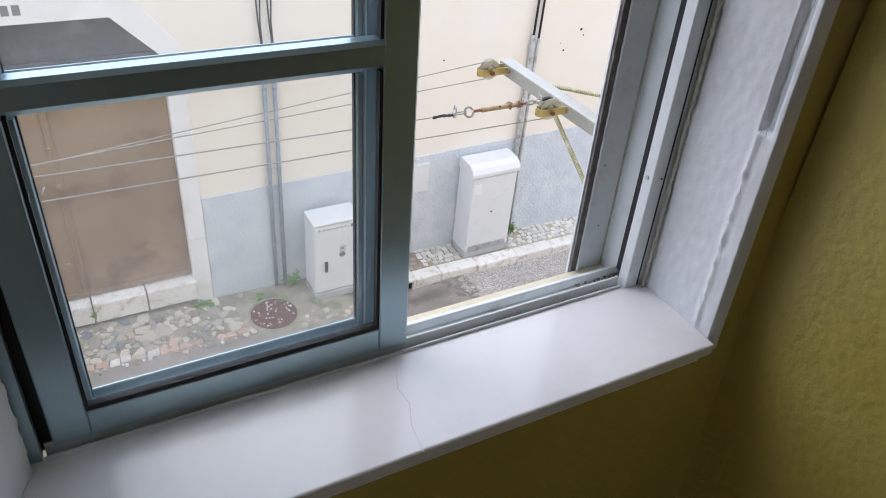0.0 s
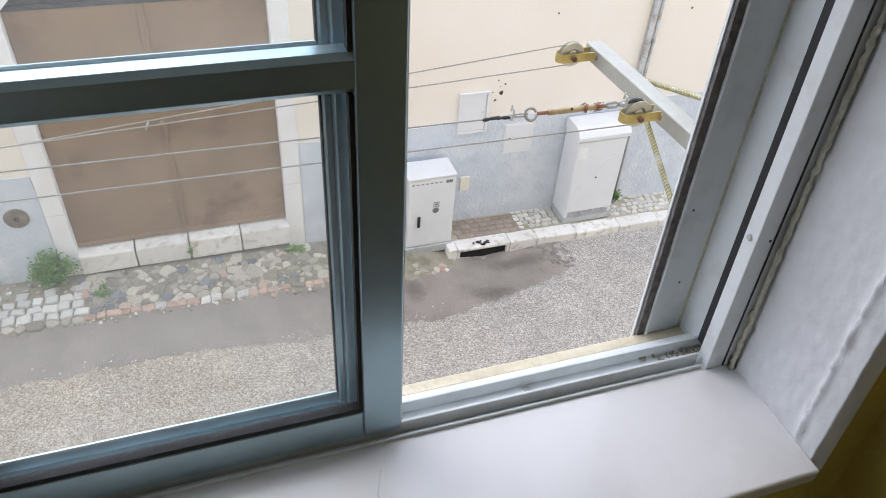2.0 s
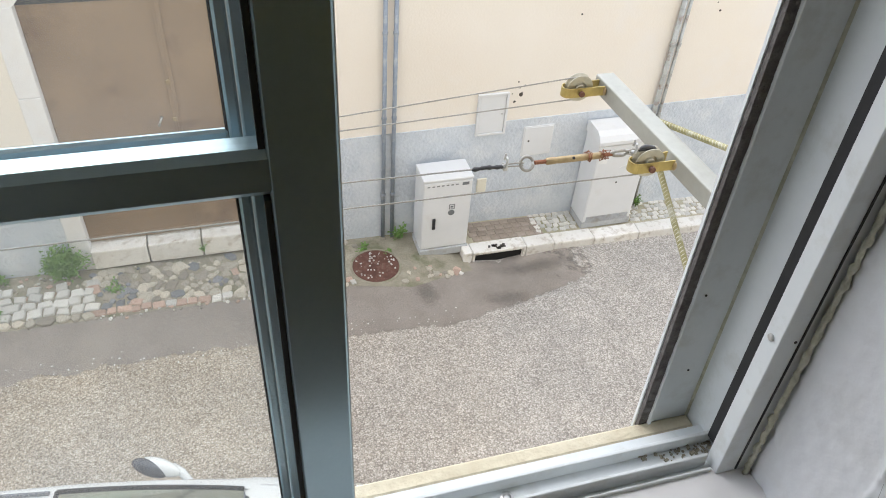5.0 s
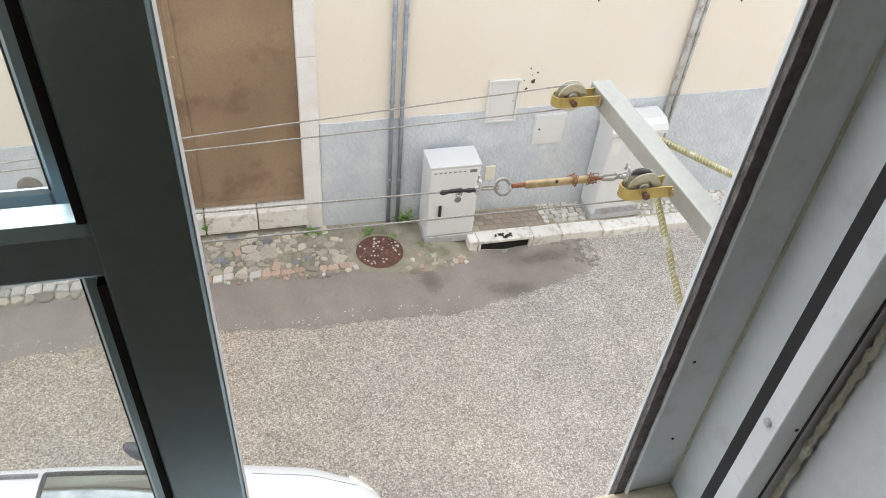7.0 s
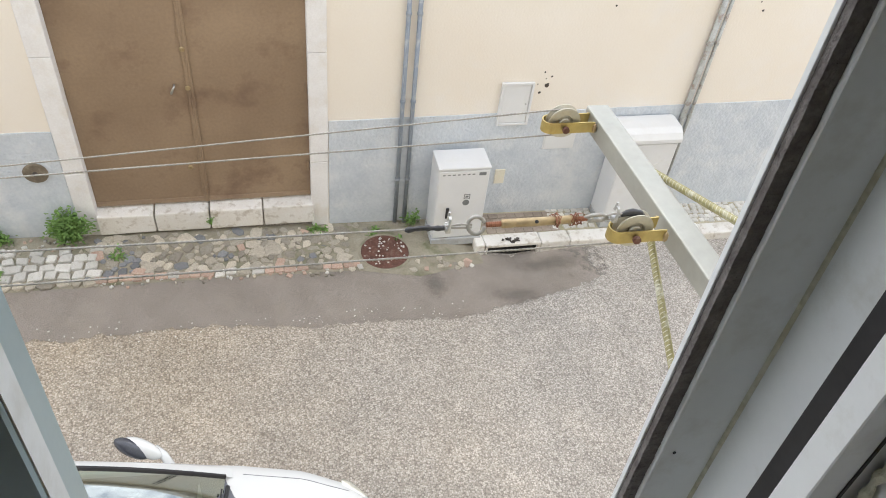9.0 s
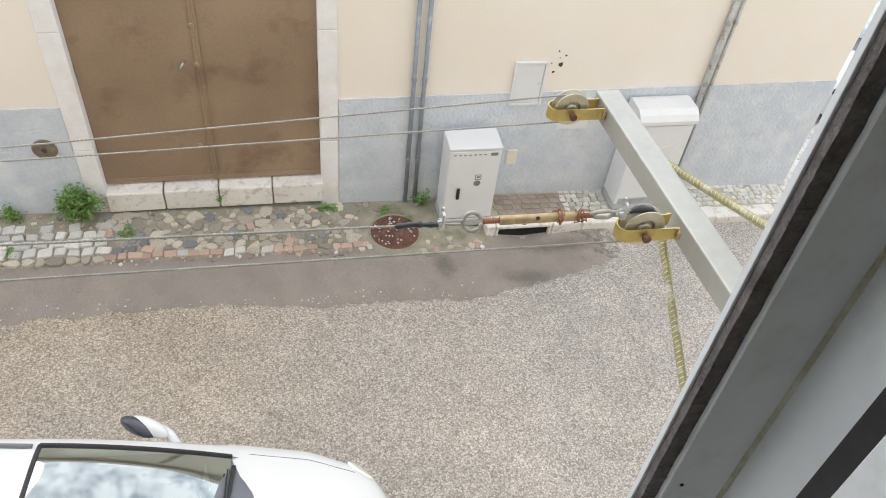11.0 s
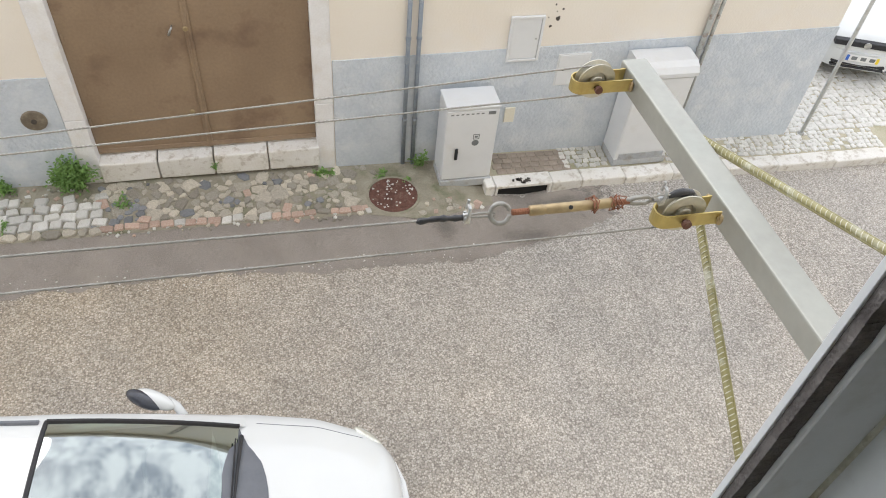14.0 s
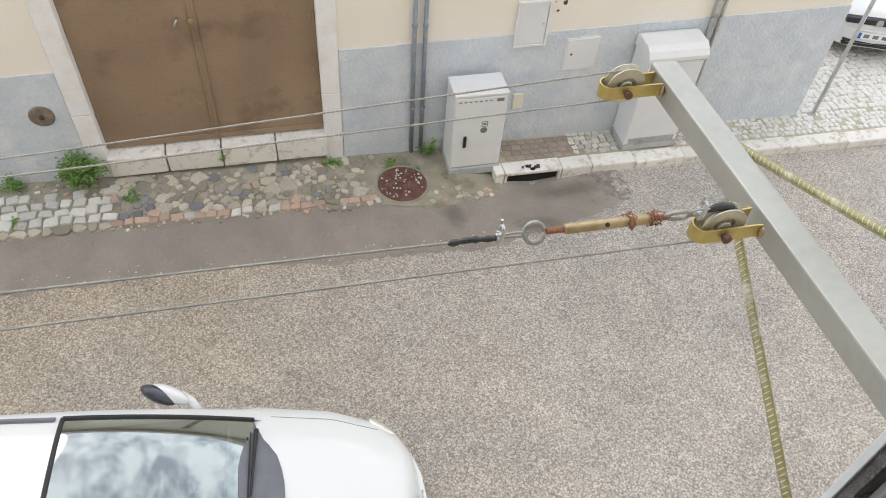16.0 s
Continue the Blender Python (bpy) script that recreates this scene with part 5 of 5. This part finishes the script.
for k in range(nz):
    z0, z1 = 5.268 + (H1 - 5.268) * k / nz, 5.268 + (H1 - 5.268) * (k + 1) / nz
    e = 0.0013 * noise.noise((0, 0, z0 * 40)) + 0.0006 * noise.noise((0, 3, z0 * 170))
    box(bm, (1.7625 + e * 0.3, -7.1610 + e, z0), (1.7775, -7.1530, z1))
part("guide_edge", boxes(((1.7600, -7.1530, 5.268), (1.7785, -7.1470, H1)), bevel=0.0005), ALU_W, guide)
part("guide_brush", bm, BRUSH, guide, "frayed grey brush strip")
left_jamb = part("left_jamb", boxes(((0.515, -7.277, 5.355), (0.626, -7.195, H1))), ALU, window)
# Black strip closes the gap beside the sash, painting its shade.
part("jamb_channel", boxes(((0.6262, -7.250, 5.362), (0.6426, -7.236, H1))), GASKET, left_jamb, "black strip drawing the shaded channel behind the sash")
part("head_track", boxes(((FX0, -7.277, H1 - 0.03), (FX1, -7.195, H1)), bevel=0.001), ALU, window)


def sash(name, x0, x1, y0, y1, label, zb, rail, mid0, mid1, w, bead=0.0):
    """A glazed sash: stiles, three rails, black gaskets or set-back beads, two panes."""
    s = part(name, boxes(((x0 + w, y0 + 0.010, zb), (x1 - w, y1 - 0.004, zb + 0.006))), ALU, window, label)
    zt, b = H1 - 0.035, 0.002
    part("stile", boxes(((x0, y0, zb), (x0 + w, y1, zt)), bevel=b), ALU, s)
    part("stile", boxes(((x1 - w, y0, zb), (x1, y1, zt)), bevel=b), ALU, s)
    a, c = x0 + w + 0.0005, x1 - w - 0.0005
    part("bottom_rail", boxes(((a, y0 + 0.001, zb), (c, y1, zb + rail)), bevel=b), ALU, s)
    part("top_rail", boxes(((a, y0 + 0.001, zt - 0.05), (c, y1, zt)), bevel=b), ALU, s)
    bm = bmesh.new()
    prism(bm, [(y0 + 0.001, mid0 + 0.003), (y0 + 0.001, mid1 - 0.003), (y0 + 0.007, mid1 + 0.004), (y1 - 0.001, mid1 + 0.006), (y1 - 0.001, mid0 - 0.006), (y0 + 0.007, mid0 - 0.004)], a - 0.004, c + 0.004, "x")
    part("middle_rail", bm, ALU, s)
    for z0, z1 in ((zb + rail + 0.0005, mid0 - 0.0065), (mid1 + 0.0065, zt - 0.0505)):
        ym = (y0 + y1) / 2
        if bead:
            f, k = y0 + 0.007, bead
            edge = boxes(((a, f, z0), (a + k, ym, z1)), ((c - k, f, z0), (c, ym, z1)), ((a + k, f + 0.004, z0), (c - k, ym, z0 + 2 * k)), bevel=0.0025)
            part("glazing_bead", edge, ALU, s)
            edge = boxes(((a + k, f + 0.006, z0 + k), (a + k + 0.0025, ym + 0.004, z1)), ((c - k - 0.0025, f + 0.006, z0 + k), (c - k, ym + 0.004, z1)))
            part("gasket", edge, GASKET, s)
        else:
            g = 0.0055
            edge = boxes(((a, y0 + 0.0015, z0), (a + g, ym + 0.004, z1)), ((c - g, y0 + 0.0015, z0), (c, ym + 0.004, z1)))
            if z0 < 5.6:
                box(edge, (a + g, y0 + 0.0015, z0), (c - g, ym + 0.004, z0 + 0.009))
            part("gasket", edge, GASKET, s)
        pane = part("pane", boxes(((a + 0.001, ym - 0.002, z0 + 0.001), (c - 0.001, ym + 0.002, z1 - 0.001))), PANE, s, "dusty clear window pane")
        pane.visible_shadow = False
    return s


sash("inner_sash", 0.643, 1.278, -7.266, -7.242, "aluminium sash with a middle rail", 5.376, 0.057, 5.954, 5.991, 0.058)
sash("outer_sash", 0.640, 1.268, -7.228, -7.192, "second aluminium sash behind the first", 5.362, 0.046, 5.935, 5.960, 0.063, 0.011)
# Paler metal on the sash side stands for the daylight it catches.
part("sash_brush", boxes(((1.2781, -7.2635, 5.378), (1.2792, -7.2430, H1 - 0.04))), ALU_W, window, "pale strip painting the daylit side of the sash")

# the old house front leans out a little as it rises, with the window in it
LEAN = Matrix(((1, 0, 0.0082, -0.0082 * 5.6), (0, 1, 0.0343, -0.0343 * 5.6), (0, 0, 1, 0), (0, 0, 0, 1)))
for ob in leaning + [filler] + [o for o in window.children_recursive if o.type == "MESH"]:
    ob.data.transform(LEAN)
    if ob.parent and (ob.parent.name.endswith("_sash") or ob.name.startswith("sash_")):
        ob.data.transform(Matrix.Translation((0.0612, 0, 0)) @ Matrix(((1, 0, -0.0108, 0), (0, 1, 0, 0), (0, 0, 1, 0), (0, 0, 0, 1))))

# ---- clothes-line bracket outside the window ----
AX0, AX1, AZ0, AZ1 = 2.002, 2.045, 5.500, 5.540
t = thing("clothesline_bracket", (2.023, -7.165, 5.52), "silver painted square steel clothes-line arm with braces", "clothesline bracket")
O = Vector((2.023, -7.165, 5.52))
def rel(*p):
    return tuple(Vector(p) - O)
bm = bmesh.new()
box(bm, rel(AX0, YO, AZ0), rel(AX1, -6.398, AZ1), 0.003, seg=2)
for v in bm.verts:
    v.co.x += 0.045 * max(0.0, 0.767 - v.co.y)
arm = part("arm", bm, ARM, t)
bm = boxes((rel(1.99, YO, 5.43), rel(2.125, YO + 0.006, 5.61)), bevel=0.002)
part("wall_plate", bm, ARM, t)


def rebar(name, a, b, r):
    """A ribbed bar: a round core with two edge fillets, and fine slanted ribs in their highlight tone."""
    a, b = Vector(a), Vector(b)
    core, ribs = bmesh.new(), bmesh.new()
    tube(core, [a, b], r, 10)
    d = (b - a).normalized()
    u = d.orthogonal().normalized()
    w = d.cross(u)
    for s in (-1, 1):
        tube(core, [a + s * r * u, b + s * r * u], 0.0016, 6)
    for k in range(int((b - a).length / 0.0075)):
        c = a + d * (k + 0.5) * 0.0075
        for s in (-1, 1):
            pts = [c + (r + 0.0003) * (math.cos(q) * u + math.sin(q) * w) + d * 0.0022 * math.cos(q) for q in np.linspace((s - 1) * 1.57 + 0.5, (s - 1) * 1.57 + 2.64, 6)]
            tube(ribs, pts, [0.0002, 0.0006, 0.0008, 0.0008, 0.0006, 0.0002], 4, False)
    bar = part(name, core, ROD_PAINT, t, "olive-painted ribbed steel brace", True)
    part("ribs", ribs, ROD_RIB, bar, "fine ribs toned pale for their highlights")


rebar("lower_brace", rel(2.022, -6.65, 5.505), rel(1.99, -7.16, 5.22), 0.0050)
rebar("side_brace", rel(2.028, -6.50, 5.51), rel(2.20, -7.16, 5.66), 0.0050)


def pulley(y, z, xb):
    """A wheel in a bent strap, bolted to the arm's side."""
    p = part("pulley_strap", bmesh.new(), ZINC, t, "yellow zinc-plated pulley strap")
    bm = bmesh.new()
    hz, th, dy = 0.011, 0.0022, 0.0155
    x0 = xb - 0.040
    run = [(AX0, -dy - 0.001), (AX0 - 0.008, -dy)]
    run += [(x0 + dy, -dy)] + [(x0 + dy + dy * math.cos(a), dy * math.sin(a)) for a in np.linspace(-1.57 - 0.3, -4.71 + 0.3, 9)] + [(x0 + dy, dy), (AX0 - 0.008, dy), (AX0, dy + 0.001)]
    inner = []
    for i, (a, b) in enumerate(run):
        pa, pb = run[max(i - 1, 0)], run[min(i + 1, len(run) - 1)]
        d = Vector((pb[0] - pa[0], pb[1] - pa[1])).normalized()
        inner.append((a - d.y * th * -1, b + d.x * th * -1))
    rows = []
    for (a, b), (c, d) in zip(run, inner):
        rows.append([bm.verts.new(rel(px, y + py, z + s * hz)) for px, py, s in ((a, b, -1), (a, b, 1), (c, d, 1), (c, d, -1))])
    for q, r in zip(rows, rows[1:]):
        for k in range(4):
            bm.faces.new((q[k], q[(k + 1) % 4], r[(k + 1) % 4], r[k]))
    bmesh.ops.recalc_face_normals(bm, faces=bm.faces)
    bm.to_mesh(p.data)
    bm.free()
    prof = [(0.004, -0.010), (0.009, -0.010), (0.010, -0.0085), (0.010, -0.0045), (0.0145, -0.0035), (0.0165, -0.0075), (0.028, -0.008), (0.031, -0.0075), (0.031, -0.006), (0.0245, -0.001), (0.0245, 0.001), (0.031, 0.006), (0.031, 0.0075), (0.026, 0.008), (0.004, 0.008)]
    wheel = part("pulley_wheel", lathe(bmesh.new(), prof, rel(xb, y, z + 0.006), (0, 1, 0), 36), WHEEL, p, "grooved grey metal pulley wheel")
    part("bolt", lathe(bmesh.new(), [(0.0065, -dy - 0.009), (0.0065, -dy - 0.003), (0.004, -dy - 0.002), (0.004, dy + 0.002), (0.0065, dy + 0.003), (0.0065, dy + 0.007)], rel(xb, y, z), (0, 1, 0), 8), RUST, p)
    for sy in (-1, 1):
        bm = bmesh.new()
        bmesh.ops.create_icosphere(bm, subdivisions=2, radius=0.006, matrix=Matrix.LocRotScale(rel(AX0 - 0.001, y + sy * (dy + 0.004), z), None, (0.6, 0.8, 1.6)))
        part("weld", bm, BRASS, p)


pulley(-6.432, 5.524, 1.945)
pulley(-6.739, 5.535, 1.952)


def wire_line(label, pts, r=0.0019):
    bm = bmesh.new()
    for k in range(2):
        fine = []
        for a, b in zip(pts, pts[1:]):
            a, b = Vector(a), Vector(b)
            n = max(2, int((b - a).length / 0.0032))
            for i in range(n):
                c = a.lerp(b, i / n)
                q = c.x * 2 * math.pi / 0.013 + k * math.pi
                fine.append(c + 0.0007 * Vector((0, math.cos(q), math.sin(q))))
        tube(bm, fine, r * 0.62, 5)
    ob = new("clothes_wire", mesh_of(bm, "clothes_wire", WIRE, True))
    return tagged(ob, label, "clothesline wire", "clothes wires")


def reach(a, b, x=-0.6):
    """The line from a through b, carried on to x."""
    a, b = Vector(a), Vector(b)
    return [tuple(a), tuple(a + (b - a) * (x - a.x) / (b.x - a.x))]


wire_line("thin twisted steel wire running over the far pulley", reach((1.950, -6.432, 5.556), (0.3, -6.24, 5.30)))
wire_line("thin twisted steel wire running under the far pulley", reach((1.950, -6.432, 5.5005), (0.3, -6.37, 5.39)))
wire_line("thin twisted steel wire from the turnbuckle", reach((1.615, -6.735, 5.566), (0.3, -6.70, 5.56)))
wire_line("thin twisted steel wire running under the near pulley", reach((1.955, -6.739, 5.5115), (0.3, -6.72, 5.51)))

# turnbuckle between wire and near pulley
A, B = Vector((1.952, -6.739, 5.5665)), Vector((1.615, -6.735, 5.566))
t = thing("turnbuckle", tuple(A), "brass-coloured turnbuckle tying the wire to the pulley", "turnbuckle")
D = B - A
def on(f, dz=0.0, dy=0.0):
    return tuple(D * f + Vector((0, dy, dz)))
part("barrel", tube(bmesh.new(), [on(0.30), on(0.305), on(0.565), on(0.568), on(0.575), on(0.58), on(0.63), on(0.635)], [0.005, 0.0065, 0.0065, 0.0060, 0.0060, 0.0067, 0.0067, 0.005], 14), BRASS, t, smooth=True)
part("barrel_hole", lathe(bmesh.new(), [(0.0028, 0), (0.0028, 0.0015)], on(0.48, 0.0045, -0.005), (0, -0.75, 0.66), 10), BLACK, t)
thread = [on(f) for f in np.linspace(0.635, 0.70, 15)]
part("threaded_rod", tube(bmesh.new(), thread, [0.0036 + 0.0006 * (k % 2) for k in range(15)], 8), RUSTWIRE, t)
part("threaded_rod", tube(bmesh.new(), [on(0.24), on(0.30)], 0.0038, 8), RUSTWIRE, t)
c = D * 0.745
ring = [c + 0.0125 * Vector((math.cos(a), 0.55 * math.sin(a), 0.85 * math.sin(a))) for a in np.linspace(0.25, 6.1, 24)]
part("eye", tube(bmesh.new(), ring, 0.0030, 8), DULL, t, "worn steel eye", True)
bm = tube(bmesh.new(), [on(0.26), on(0.22, 0.0055), on(0.17, 0.006), on(0.145, 0.0), on(0.17, -0.006), on(0.22, -0.0045), on(0.25)], 0.0030, 8)
part("hook", bm, DULL, t, smooth=True)
for f0, turns, wide in ((0.375, 26, 0.010), (0.27, 34, 0.022)):
    pts = []
    for k in range(turns):
        q = k * 0.9
        rr = 0.0078 + 0.004 * random.random() ** 2
        pts.append(D * (f0 + wide * 2 * k / turns) + Vector((0.004 * random.uniform(-1, 1), rr * math.cos(q), rr * math.sin(q))))
    part("binding_wire", tube(bmesh.new(), pts, 0.0008, 4), RUSTWIRE, t, "rusty binding wire wound round the barrel")
bm = tube(bmesh.new(), [on(0.155, 0.003), on(0.12, 0.006), on(0.07, 0.004)], 0.0016, 6)
tube(bm, [on(0.155, -0.003), on(0.12, -0.005), on(0.07, 0.001)], 0.0016, 6)
part("loop_wire", bm, WIRE, t)
bm = tube(bmesh.new(), [on(0.765, 0.002), on(0.81, 0.004), on(0.88, 0.002)], 0.0016, 6)
tube(bm, [on(0.765, -0.003), on(0.81, -0.003), on(0.88, -0.001)], 0.0016, 6)
part("loop_wire", bm, WIRE, t)
for f in (0.11, 0.87):
    bm = tube(bmesh.new(), [tuple(D * f + Vector((0.002 * math.sin(a), 0.007 * math.cos(a), 0.006 + 0.012 * math.sin(a)))) for a in np.linspace(0.3, 6.0, 14)], 0.0022, 6)
    box(bm, tuple(D * f + Vector((-0.004, -0.006, -0.008))), tuple(D * f + Vector((0.004, 0.006, 0.002))), 0.001)
    tube(bm, [tuple(D * f + Vector((0, 0.004, 0.010))), tuple(D * f + Vector((0.002, 0.006, 0.023)))], 0.0020, 6)
    part("wire_clamp", bm, STEEL, t, "galvanised wire clamp")
wrap = np.linspace(0.885, 1.055, 13)
part("tape_wrap", tube(bmesh.new(), [on(f, 0.001 * math.sin(40 * f)) for f in wrap], [0.0038 + 0.0022 * noise.noise((f * 60, 3, 0)) for f in wrap[:-1]] + [0.0020], 10), TAPE, t, "black tape wrapping", True)
part("tape_wrap", tube(bmesh.new(), [on(-0.05, -0.008, 0.004), on(-0.02, 0.001, 0.004), on(0.02, 0.004, 0.003), on(0.05, 0.004, 0.002), on(0.08, 0.002)], [0.003, 0.0048, 0.0058, 0.0052, 0.003], 10), TAPE, t, "black tape wrapping", True)
